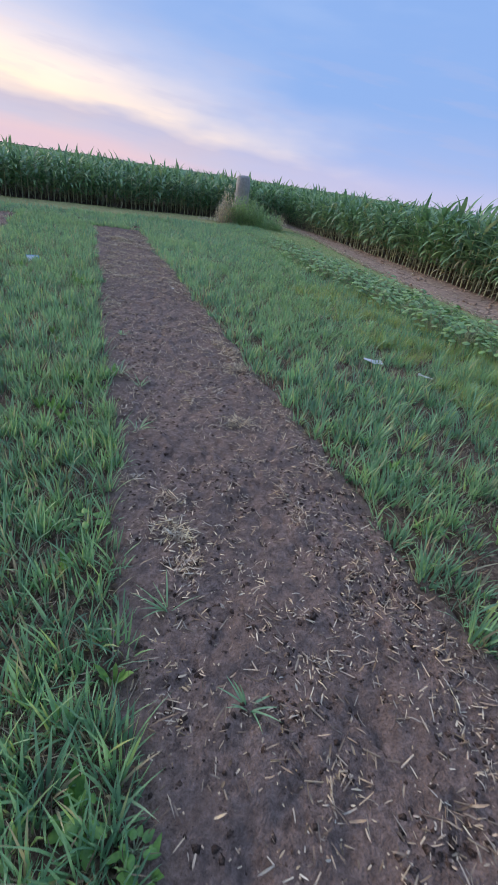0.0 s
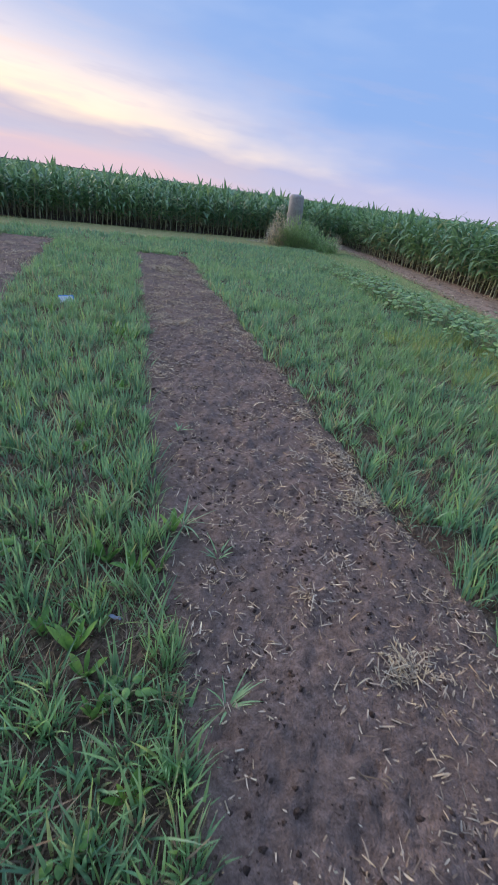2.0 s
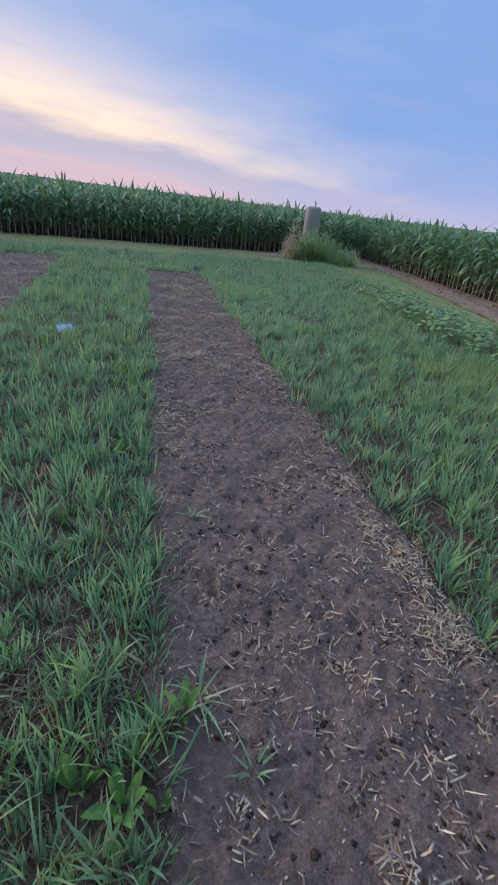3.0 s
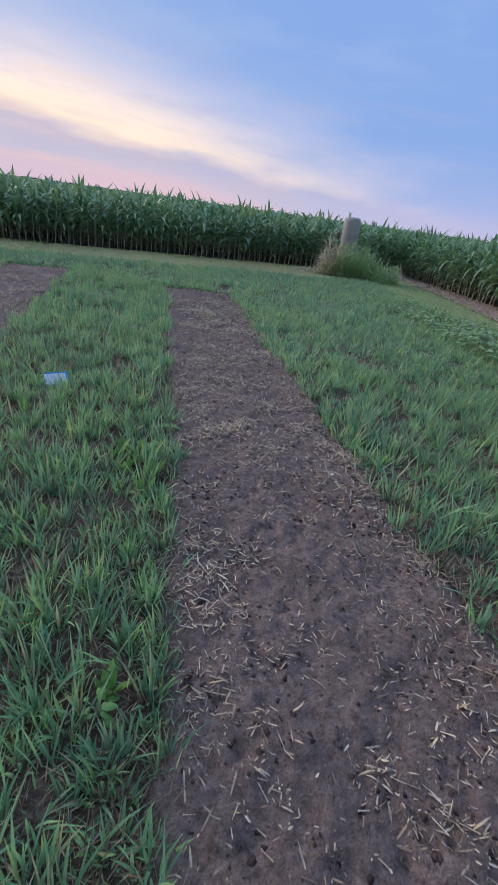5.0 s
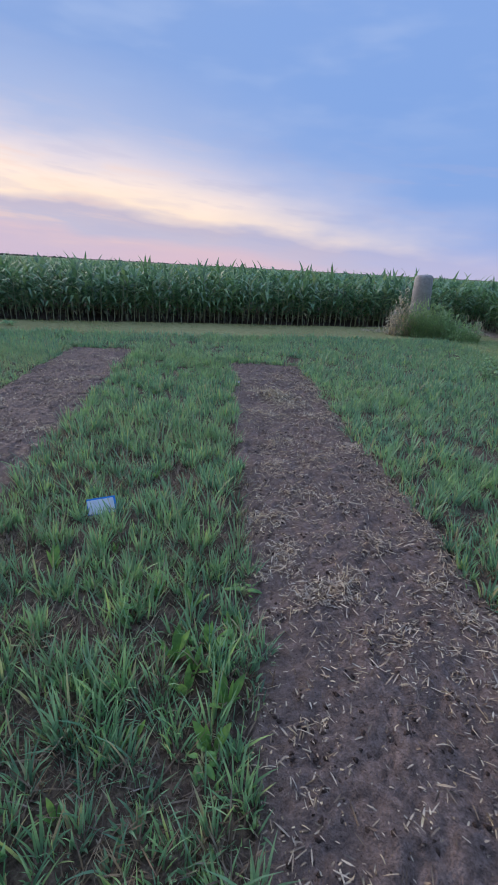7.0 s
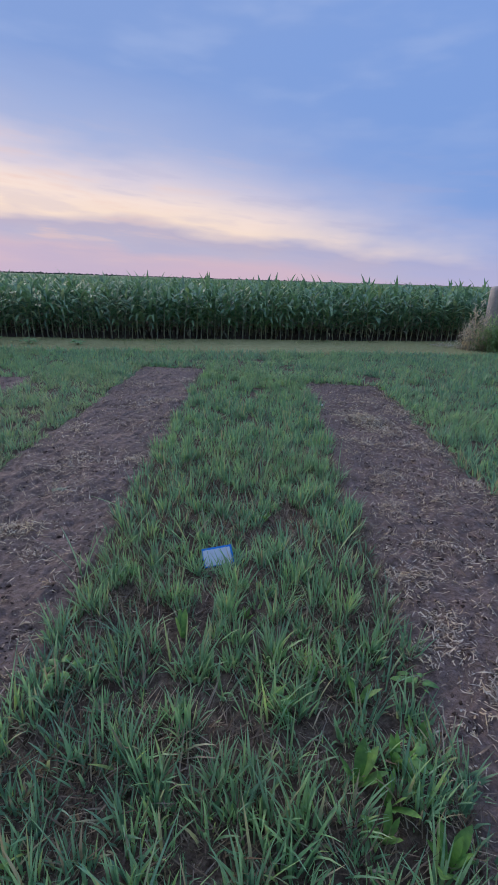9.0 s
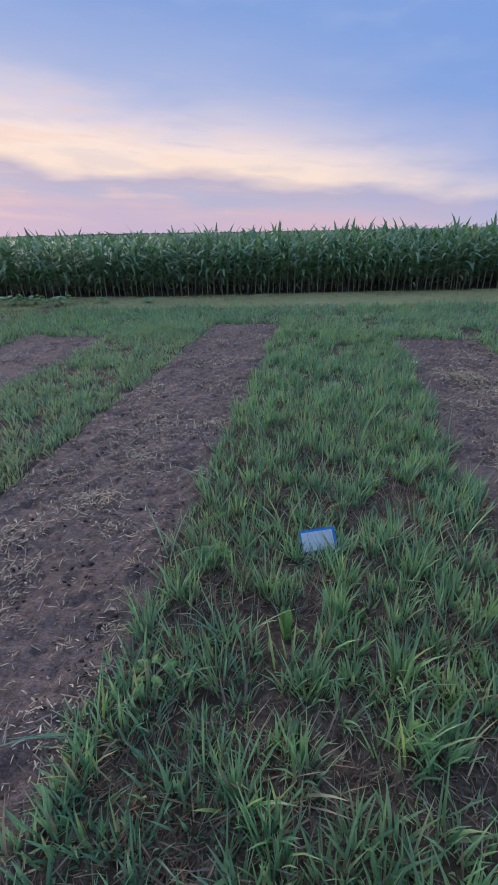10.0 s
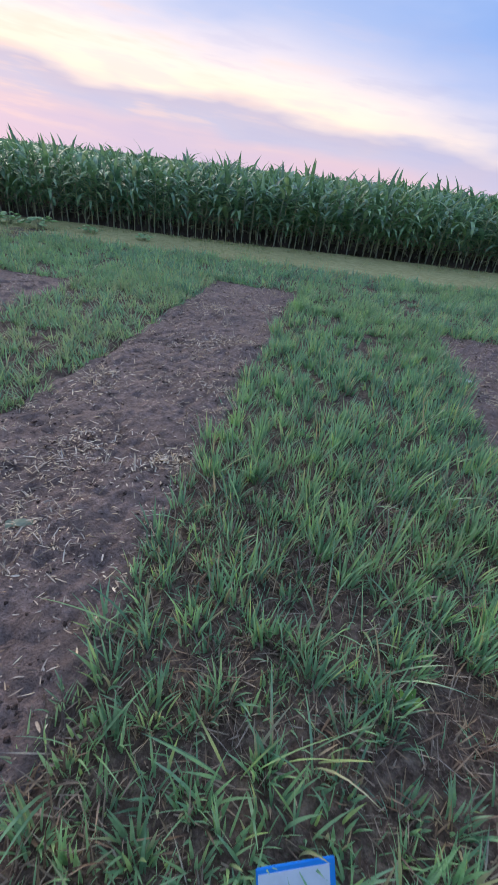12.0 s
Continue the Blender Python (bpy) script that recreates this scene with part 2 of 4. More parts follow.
def plain(name, col, rough, wear=0.15, scale=25.0):
    m, n = material(name)
    p = n.add("ShaderNodeTexCoord").outputs["Object"]
    a = n.noise(p, scale, 5.0)
    c = n.mix(n.span(a, 0.45, 0.8, 0.0, wear), col, c4(0.2, 0.16, 0.12))
    s = n.add("ShaderNodeBsdfPrincipled", {"Base Color": c, "Roughness": n.span(a, 0.2, 0.8, rough - 0.1, rough + 0.1)})
    n.add("ShaderNodeOutputMaterial", {0: s.outputs[0]})
    return m


BLUE = plain("blue_card", c4(0.02, 0.29, 0.85), 0.4)
WHITE = plain("white_sheet", c4(0.78, 0.83, 0.93), 0.5)
PALELEAF = plain("withered_pale_leaf", c4(0.24, 0.27, 0.17), 0.6, 0.5, 12.0)
BLUISH = plain("pale_blue_plastic", c4(0.30, 0.35, 0.47), 0.5)
PLASTIC = plain("white_plastic", c4(0.68, 0.70, 0.74), 0.35)

# ---- helpers for shapes ----
rng = np.random.default_rng(7)
LATTICE = rng.random((256, 256))


def value_noise(x, y):
    xi, yi = np.floor(x).astype(int), np.floor(y).astype(int)
    fx, fy = x - xi, y - yi
    fx, fy = fx * fx * (3 - 2 * fx), fy * fy * (3 - 2 * fy)
    g = lambda i, j: LATTICE[i % 256, j % 256]
    return (g(xi, yi) * (1 - fx) + g(xi + 1, yi) * fx) * (1 - fy) + (g(xi, yi + 1) * (1 - fx) + g(xi + 1, yi + 1) * fx) * fy


def fbm(x, y, scale, octaves=3, shift=0.0):
    """Smooth random relief, about 0..1."""
    x, y = np.asarray(x, float) * scale + 31.7 + shift, np.asarray(y, float) * scale + 11.3 + shift * 1.7
    total, amp, norm = 0.0, 1.0, 0.0
    for _ in range(octaves):
        total, norm = total + amp * value_noise(x, y), norm + amp
        x, y, amp = x * 2.03 + 5.1, y * 2.03 + 9.2, amp * 0.5
    return total / norm


def ground_z(x, y):
    """Height of the open ground."""
    return 0.05 * (fbm(x, y, 0.35, 2) - 0.5) + 0.02 * (fbm(x, y, 2.2, 2, 3.0) - 0.5)


def mesh_of(name, verts, quads=None, tris=None, mats=(), smooth=True, index=None):
    """A mesh from arrays of corners, quads and triangles."""
    me = bpy.data.meshes.new(name)
    quads = np.zeros((0, 4), int) if quads is None else np.asarray(quads)
    tris = np.zeros((0, 3), int) if tris is None else np.asarray(tris)
    me.vertices.add(len(verts))
    me.vertices.foreach_set("co", np.ascontiguousarray(verts, dtype=np.float32).ravel())
    loops = np.concatenate([quads.ravel(), tris.ravel()]).astype(np.int32)
    total = np.concatenate([np.full(len(quads), 4), np.full(len(tris), 3)]).astype(np.int32)
    start = np.concatenate([[0], np.cumsum(total)[:-1]]).astype(np.int32)
    me.loops.add(len(loops))
    me.loops.foreach_set("vertex_index", loops)
    me.polygons.add(len(total))
    me.polygons.foreach_set("loop_start", start)
    me.polygons.foreach_set("loop_total", total)
    me.polygons.foreach_set("use_smooth", np.full(len(total), smooth))
    for m in mats:
        me.materials.append(m)
    if index is not None:
        me.polygons.foreach_set("material_index", np.asarray(index, dtype=np.int32))
    me.update(calc_edges=True)
    me.validate()
    return me


def blades(base, length, width, azim, lean, bend, seg=3, fold=0.0, belly=0.35, twist=None):
    """Many tapering blades: corners, quads, triangles. Each starts at its base, leans from the upright and bends over."""
    n = len(base)
    ax = np.stack([np.cos(azim), np.sin(azim), np.zeros(n)], 1)
    sd = np.stack([-np.sin(azim), np.cos(azim), np.zeros(n)], 1)
    if twist is not None:
        sd = sd * np.cos(twist)[:, None] + ax * np.sin(twist)[:, None]
    p, rows, step = np.array(base, float), [], length / seg
    across = 3 if fold else 2
    for k in range(seg):
        t = k / seg
        wd = (width * (0.55 + 0.45 * min(1.0, t / belly)) * (1 - max(0.0, t - belly) / (1 - belly)) ** 0.7) / 2
        th = lean + bend * t
        up = np.stack([-np.cos(azim) * np.cos(th), -np.sin(azim) * np.cos(th), np.sin(th)], 1)
        l, r = p - sd * wd[:, None], p + sd * wd[:, None]
        rows += [l, p - up * 0 - np.array([0, 0, 1]) * (wd * fold)[:, None], r] if fold else [l, r]
        th = lean + bend * (t + 0.5 / seg)
        p = p + ax * (np.sin(th) * step)[:, None] + np.array([0, 0, 1]) * (np.cos(th) * step)[:, None]
    rows.append(p)
    verts = np.stack(rows, 1)
    per = verts.shape[1]
    q, t3 = [], []
    for k in range(seg - 1):
        for a in range(across - 1):
            i = k * across + a
            q.append([i, i + 1, i + across + 1, i + across])
    for a in range(across - 1):
        i = (seg - 1) * across + a
        t3.append([i, i + 1, per - 1])
    off = (np.arange(n) * per)[:, None, None]
    return verts.reshape(-1, 3), (np.array(q).reshape(1, -1, 4) + off).reshape(-1, 4), (np.array(t3)[None] + off).reshape(-1, 3)


def strips(centre, half, azim, tilt, thick, wide):
    """Many small bars (straw): a flattened box each, with its own heading and tilt."""
    n = len(centre)
    d = np.stack([np.cos(azim) * np.cos(tilt), np.sin(azim) * np.cos(tilt), np.sin(tilt)], 1)
    s = np.stack([-np.sin(azim), np.cos(azim), np.zeros(n)], 1)
    u = np.cross(d, s)
    vs = []
    for e in (-1, 1):
        for a, b in ((-1, -1), (1, -1), (0.6, 1), (-0.6, 1)):
            vs.append(centre + d * (e * half)[:, None] + s * (a * wide / 2)[:, None] + u * (b * thick / 2)[:, None])
    v = np.stack(vs, 1)
    q = np.array([[3, 2, 1, 0], [4, 5, 6, 7], [0, 1, 5, 4], [1, 2, 6, 5], [2, 3, 7, 6], [3, 0, 4, 7]])
    return v.reshape(-1, 3), (q[None] + (np.arange(n) * 8)[:, None, None]).reshape(-1, 4)


def lumps(centre, size, flat=0.6):
    """Many small clods: a jittered octahedron-like lump each."""
    n = len(centre)
    unit = np.array([[1, 0, 0], [0.3, 0.95, 0], [-0.8, 0.6, 0], [-0.8, -0.6, 0], [0.3, -0.95, 0], [0, 0, 1], [0, 0, -1.0]])
    v = unit[None] * (0.45 + 1.1 * rng.random((n, 7, 3))) * size[:, None, None]
    v[:, :, 2] *= flat
    v += centre[:, None, :]
    t = [[i, (i + 1) % 5, 5] for i in range(5)] + [[(i + 1) % 5, i, 6] for i in range(5)]
    return v.reshape(-1, 3), (np.array(t)[None] + (np.arange(n) * 7)[:, None, None]).reshape(-1, 3)


def part(name, me, parent, label=""):
    ob = new(name, me)
    ob.parent = parent
    return tagged(ob, label)


def stuff(name, me, label, category):
    return tagged(new(name, me), label, category, kind="stuff")


def bm_mesh(name, bm, mat, smooth=True):
    me = bpy.data.meshes.new(name)
    bm.to_mesh(me)
    bm.free()
    me.materials.append(mat)
    me.polygons.foreach_set("use_smooth", np.full(len(me.polygons), smooth))
    return me


# ---- the plan: beds run along y ----
BEDS = {"a": (0.12, 1.42, -3.0, 13.1), "b": (-2.80, -1.52, -3.0, 14.15), "c": (-5.6, -4.15, -1.0, 12.9)}


def corn_left(x):
    """y of the first corn row that closes the plots."""
    return 18.85 + 0.2 * x


def corn_right(y):
    """x of the first corn row along the side."""
    return 7.7 + 0.045 * y


def lane_edge(y):
    """x where the bare soil beside the corn begins."""
    return np.interp(y, [-10, 5, 8, 10.3, 12, 15, 18.5, 20], [6.2, 6.25, 6.45, 6.6, 6.9, 7.4, 7.65, 7.85])


def mown_edge(x):
    """y where the short mown strip begins."""
    return 16.35 + 0.14 * x


def bed_inside(x, y, key):
    """How far inside a bed a place lies (negative outside), with a ragged edge."""
    x0, x1, y0, y1 = BEDS[key]
    lean = 0.012 * (y - 6)
    rag = 0.13 * (fbm(x, y, 1.6, 3, 7.0) - 0.5) + 0.08 * (fbm(x, y, 7.0, 2, 1.0) - 0.5)
    return np.minimum.reduce([x - (x0 + lean * (key == "a")), (x1 - 0.9 * lean) - x, y - y0, y1 - y]) + rag


def in_beds(x, y):
    return np.maximum.reduce([bed_inside(x, y, k) for k in BEDS])


# ---- ground ----
def grid(xs, ys, z):
    X, Y = np.meshgrid(xs, ys)
    v = np.stack([X.ravel(), Y.ravel(), z(X, Y).ravel()], 1)
    nx, ny = len(xs), len(ys)
    i = (np.arange(ny - 1)[:, None] * nx + np.arange(nx - 1)[None]).ravel()
    return v, np.stack([i, i + 1, i + nx + 1, i + nx], 1)


def open_ground(x, y):
    fade = np.clip(1 - (np.hypot(x, y - 8) - 30) / 60, 0, 1)
    z = ground_z(x, y) * fade
    near = (np.abs(x) < 9) & (y < 16) & (y > -4)
    return np.where(near & (in_beds(x, y) > -0.01), z - 0.07, z)


far = np.array([25, 40, 70, 130, 300, 800, 2500.0])
xs = np.concatenate([-far[::-1] - 5, np.arange(-22, -9, 0.5), np.arange(-9, 9, 0.09), np.arange(9, 25, 0.5), far + 5])
ys = np.concatenate([-far[::-1], np.arange(-20, -2, 0.5), np.arange(-2, 17, 0.09), np.arange(17, 26, 0.5), far + 10])
v, q = grid(xs, ys, open_ground)
tagged(new("ground", mesh_of("ground", v, q, mats=[EARTH])), "thatchy brown earth under the grass plots", "ground", kind="structure")


def strip_sheet(name, label, mat, ys, left, right, across, lift, rough, category):
    """A sheet of ground between two edges that follow y."""
    vs = []
    for j, y in enumerate(ys):
        x = np.linspace(left(y), right(y), across)
        yy = np.full(across, y)
        ed = np.minimum(np.arange(across), across - 1 - np.arange(across))
        wob = (fbm(x, yy, 1.3, 2, 4.0) - 0.5) * 0.35 * (ed == 0)
        z = ground_z(x, yy) + np.where(ed == 0, -0.02, lift + rough * (fbm(x, yy, 3.0, 3, 2.0) - 0.35))
        vs.append(np.stack([x + wob, yy, z], 1))
    n = len(ys)
    i = (np.arange(n - 1)[:, None] * across + np.arange(across - 1)[None]).ravel()
    me = mesh_of(name, np.concatenate(vs), np.stack([i, i + 1, i + across + 1, i + across], 1), mats=[mat])
    return tagged(new(name, me), label, category, kind="structure")


def sheet_along_x(name, label, mat, xs, near, far_, rows, lift, rough, category):
    ob = strip_sheet(name, label, mat, xs, near, far_, rows, lift, rough, category)
    me = ob.data
    co = np.empty(len(me.vertices) * 3, np.float32)
    me.vertices.foreach_get("co", co)
    co = co.reshape(-1, 3)[:, [1, 0, 2]]
    me.vertices.foreach_set("co", co.ravel())
    me.flip_normals()
    return ob


strip_sheet("soil_strip", "bare reddish brown soil strip beside the corn", DRYSOIL, np.arange(-12, 21, 0.12), lane_edge, lambda y: corn_right(y) + 0.3, 24, 0.03, 0.05, "soil")
strip_sheet("field_soil", "soil under the side corn field, darkened for the corn's shade", SHADED_SOIL, np.arange(-30, 24, 0.6), lambda y: corn_right(y) + 0.2, lambda y: 60.0, 40, 0.04, 0.03, "soil")
strip_sheet("lawn_lane", "short yellow-green lawn lane beside the bean row", LAWN, np.arange(-12, 18.6, 0.15), lambda y: 5.35 + 0.02 * y, lambda y: lane_edge(y) + 0.1, 14, 0.018, 0.03, "grass strip")
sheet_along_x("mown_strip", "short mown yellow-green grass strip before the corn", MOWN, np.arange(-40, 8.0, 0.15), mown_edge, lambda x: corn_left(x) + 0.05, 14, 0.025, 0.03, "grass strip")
sheet_along_x("back_field_soil", "soil under the back corn field, darkened for the corn's shade", SHADED_SOIL, np.arange(-60, 9, 0.6), lambda x: corn_left(x) - 0.15, lambda x: corn_left(x) + 60, 40, 0.045, 0.03, "soil")


def soil_bed(key):
    x0, x1, y0, y1 = BEDS[key]
    step = 0.0225

    def z(x, y):
        d = bed_inside(x, y, key)
        body = np.clip(d / 0.10, -1, 1)
        lump = 0.045 * (fbm(x, y, 3.0, 2, 9.0) - 0.5) + 0.032 * (fbm(x, y, 10.0, 2, 2.0) - 0.5) * (0.4 + fbm(x, y, 1.4, 2, 8.0)) + 0.032 * (fbm(x, y, 25.0, 2, 5.0) - 0.5)
        pit = np.clip((0.36 - fbm(x, y, 24.0, 2, 12.0)) / 0.10, 0, 1) * np.clip((fbm(x, y, 1.9, 2, 14.0) - 0.30) / 0.2, 0.2, 1)
        lump = lump - 0.022 * pit
        return ground_z(x, y) + np.where(d > 0, 0.008 + 0.012 * body + lump * np.clip(d / 0.06, 0.15, 1), 0.008 + d * 1.2)

    v, q = grid(np.arange(x0 - 0.22, x1 + 0.22, step), np.arange(y0 - 0.15, y1 + 0.2, step * 1.15), z)
    keep = bed_inside(v[:, 0], v[:, 1], key)[q].max(1) > -0.06
    q = q[keep]
    used, inv = np.unique(q, return_inverse=True)
    ob = new("soil_bed", mesh_of("soil_bed", v[used], inv.reshape(-1, 4), mats=[SOIL]))
    tagged(ob, "raked bare brown soil plot strewn with straw bits", "soil bed", "soil beds", "structure")
    return z


BED_Z = {k: soil_bed(k) for k in BEDS}


def floor_z(x, y):
    """Top of whatever lies at a place: bed or open ground."""
    z = open_ground(x, y)
    for k in BEDS:
        d = bed_inside(x, y, k)
        z = np.where(d > -0.01, BED_Z[k](x, y), z)
    return z


# ---- corn ----
def corn_plant_plan(r):
    """The leaves of one plant: height on the stalk, heading, length, width, lean, bend. The four lowest hang withered; the top ones stand up."""
    heading, leaves = r.random() * 6.28, []
    for z in (0.15, 0.25, 0.34, 0.44):
        heading += math.pi + r.normal(0, 0.5)
        leaves.append((z + r.normal(0, 0.03), heading, r.uniform(0.20, 0.38), r.uniform(0.04, 0.07), r.uniform(0.7, 1.3), r.uniform(1.0, 1.8)))
    count = r.integers(11, 14)
    for i in range(count):
        f = i / (count - 1)
        heading += math.pi + r.normal(0, 0.35)
        leaves.append((0.26 + 0.82 * f, heading, (0.28 + 0.48 * math.sin(math.pi * (0.02 + 0.78 * f))) * r.uniform(0.85, 1.12),
                       r.uniform(0.085, 0.118) * (0.8 + 0.3 * math.sin(math.pi * (0.1 + 0.8 * f))), math.radians(np.interp(f, [0, 0.4, 0.7, 1], [32, 38, 40, 20]) + r.normal(0, 10)),
                       math.radians(np.interp(f, [0, 0.45, 0.8, 1], [110, 100, 96, 75]) + r.normal(0, 20))))
    leaves.append((1.08, heading + 1.4, r.uniform(0.22, 0.38), 0.055, r.uniform(0.05, 0.35), r.uniform(0.1, 1.2)))
    return leaves


def tube(points, radii, sides=6):
    pts, vs = np.asarray(points, float), []
    for p, r in zip(pts, radii):
        a = np.arange(sides) * 2 * math.pi / sides
        vs.append(np.stack([p[0] + r * np.cos(a), p[1] + r * np.sin(a), np.full(sides, p[2])], 1))
    q = [[k * sides + i, k * sides + (i + 1) % sides, (k + 1) * sides + (i + 1) % sides, (k + 1) * sides + i] for k in range(len(pts) - 1) for i in range(sides)]
    return np.concatenate(vs), np.array(q)


def corn_stalk():
    zs = np.array([-0.06, 0.1, 0.3, 0.31, 0.55, 0.56, 0.8, 1.0, 1.18])
    return tube([(0.01 * math.sin(z * 3), 0.008 * math.cos(z * 2), z) for z in zs], [0.0155, 0.015, 0.0135, 0.016, 0.0125, 0.0145, 0.011, 0.009, 0.004])


CORN_PLANS = [corn_plant_plan(np.random.default_rng(40 + i)) for i in range(7)]
STALK_ME = mesh_of("stalk", *corn_stalk(), mats=[STALK])


def corn_leaf_arrays(leaf, seg=7, fold=0.35):
    z, h, ln, wd, le, be = leaf
    return blades(np.array([[0.01 * math.sin(z * 3), 0.008 * math.cos(z * 2), z]]), np.array([ln]), np.array([wd]), np.array([h]), np.array([le]), np.array([be]), seg, fold, 0.3)


CORN_LEAVES = [[mesh_of("leaf", *corn_leaf_arrays(l), mats=[CORN_DRY if i < 4 else CORN]) for i, l in enumerate(plan)] for plan in CORN_PLANS]


def corn_plant(k):
    root = tagged(new("corn_plant"), "tall green field corn plant with arching leaves", "corn plant", "corn plants at the field edge")
    part("stalk", STALK_ME, root, "pale jointed corn stalk")
    for i, me in enumerate(CORN_LEAVES[k]):
        part("leaf", me, root, "withered tan leaf" if i < 4 else "")
    return root


def corn_spots():
    """Places of the plants: the edge ones first, then the field behind."""
    r, edge, rest = np.random.default_rng(5), [], []
    for row in range(7):
        x = -26.0
        while x < 8.0:
            x += r.uniform(0.13, 0.21)
            y = corn_left(x) + 0.12 + row * 0.72 + r.normal(0, 0.025)
            (edge if (row == 0 and x > -9.6) or (row == 1 and x > -4.5 and x < 4.0) else rest).append((x, y))
    for row in range(8):
        y = -5.0
        while y < 26.0:
            y += r.uniform(0.13, 0.21)
            x = corn_right(y) + 0.15 + row * 0.72 + r.normal(0, 0.025)
            if y < corn_left(x) - 0.1 or x > 8.6:
                (edge if row == 0 and 6.0 < y < 19.5 else rest).append((x, y))
    for _ in range(1500):
        if r.random() < 0.6:
            x = r.uniform(-40, 20)
            y = corn_left(x) + r.uniform(5.2, 26)
        else:
            x, y = r.uniform(14, 36), r.uniform(-5, 26)
        rest.append((x, y))
    return edge, rest


def plant_size(x, y):
    """The corn stands lower to the west and in the far corner of the side field."""
    return np.where(y < corn_left(x) - 0.05, np.interp(y, [4, 8, 12, 19], [1.3, 1.22, 1.1, 1.01]), np.where(x > 8.3, 1.0, np.interp(x, [-9, 0, 6], [0.96, 1.0, 1.02])))


edge, rest = corn_spots()
r = np.random.default_rng(9)
masters = [None] * len(CORN_PLANS)
for i, (x, y) in enumerate(edge):
    k = int(r.integers(len(CORN_PLANS)))
    m = pose(x, y, float(ground_z(x, y)) + 0.03, r.normal(0, 2.5), r.normal(0, 2.5), r.uniform(0, 360))
    s = r.uniform(0.84, 1.12) * plant_size(x, y)
    if masters[k] is None:
        masters[k] = corn_plant(k)
        masters[k].matrix_basis = m @ Matrix.Scale(s, 4)
    else:
        copy_thing(masters[k], m).scale = (s, s, s)


def corn_mass(name, spots, label):
    vs, qs, ts, qi, ti, base = [], [], [], [], [], 0
    spots = np.array(spots)
    r = np.random.default_rng(21)
    kind = r.integers(len(CORN_PLANS), size=len(spots))
    for k, plan in enumerate(CORN_PLANS):
        P = spots[kind == k]
        pv, pq, pt, pqi, b = [], [], [], [], 0
        for leaf in plan:
            v, q, t = corn_leaf_arrays(leaf, 3, 0.0)
            pv.append(v); pq.append(q + b); pt.append(t + b); pqi.append(np.zeros(len(q), int)); b += len(v)
        v, q = tube([(0, 0, -0.06), (0, 0, 0.55), (0, 0, 1.15)], [0.0125, 0.011, 0.005], 4)
        pv.append(v); pq.append(q + b); pqi.append(np.ones(len(q), int)); b += len(v)
        pv, pq, pt, pqi = np.concatenate(pv), np.concatenate(pq), np.concatenate(pt), np.concatenate(pqi)
        a, s = r.random(len(P)) * 6.283, r.uniform(0.88, 1.1, len(P)) * plant_size(P[:, 0], P[:, 1]) * np.where(P[:, 1] > corn_left(P[:, 0]) + 1.2, 1.07, 1.0)
        c, sn = np.cos(a)[:, None], np.sin(a)[:, None]
        X = (pv[None, :, 0] * c - pv[None, :, 1] * sn) * s[:, None] + P[:, :1]
        Y = (pv[None, :, 0] * sn + pv[None, :, 1] * c) * s[:, None] + P[:, 1:]
        Z = pv[None, :, 2] * s[:, None] + ground_z(P[:, :1], P[:, 1:]) + 0.03
        off = base + np.arange(len(P)) * b
        vs.append(np.stack([X, Y, Z], 2).reshape(-1, 3))
        qs.append((pq[None] + off[:, None, None]).reshape(-1, 4)); qi.append(np.tile(pqi, len(P)))
        ts.append((pt[None] + off[:, None, None]).reshape(-1, 3)); ti.append(np.zeros(len(P) * len(pt), int))
        base += len(P) * b
    me = mesh_of(name, np.concatenate(vs), np.concatenate(qs), np.concatenate(ts), [CORN_MANY, STALK], True, np.concatenate(qi + ti))
    return stuff(name, me, label, "corn field")


def far_canopy():
    """The tops of the corn that stands far back, to the skyline."""
    def top(x, y):
        return 0.78 + 0.25 * fbm(x, y, 1.3, 3, 2.0) + 0.0002 * np.hypot(x, y)

    xs1 = np.concatenate([np.arange(-400, -60, 12.0), np.arange(-60, 45, 1.0), np.arange(45, 400, 12.0)])
    v1, q1 = grid(xs1, np.concatenate([np.arange(30, 60, 0.8), np.arange(60, 400, 10.0)]), top)
    v2, q2 = grid(np.concatenate([np.arange(17, 60, 0.8), np.arange(60, 400, 10.0)]), np.arange(-40, 30, 1.0), top)
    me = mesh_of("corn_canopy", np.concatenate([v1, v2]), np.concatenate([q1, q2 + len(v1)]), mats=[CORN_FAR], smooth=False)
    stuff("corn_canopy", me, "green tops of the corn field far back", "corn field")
    r = np.random.default_rng(64)
    n = 26000
    d, a = 20 + 120 * r.random(n) ** 2.6, np.radians(r.uniform(-75, 62, n))
    x, y = d * np.sin(a), d * np.cos(a)
    go = (y > corn_left(x) + 4) | (x > corn_right(y) + 6)
    x, y, d = x[go], y[go], d[go]
    m = len(x)
    v, q, t = blades(np.stack([x, y, top(x, y) + 0.05], 1), r.uniform(0.28, 0.6, m), r.uniform(0.045, 0.08, m) * (0.7 + d / 60), r.random(m) * 6.283, r.uniform(0.0, 0.45, m), r.uniform(0.0, 1.2, m), 3)
    stuff("corn_tops", mesh_of("corn_tops", v, q, t, [CORN_MANY]), "pointed leaf tops of the far corn", "corn field")


far_canopy()
corn_mass("corn_field", rest, "dense green corn field behind the edge rows")


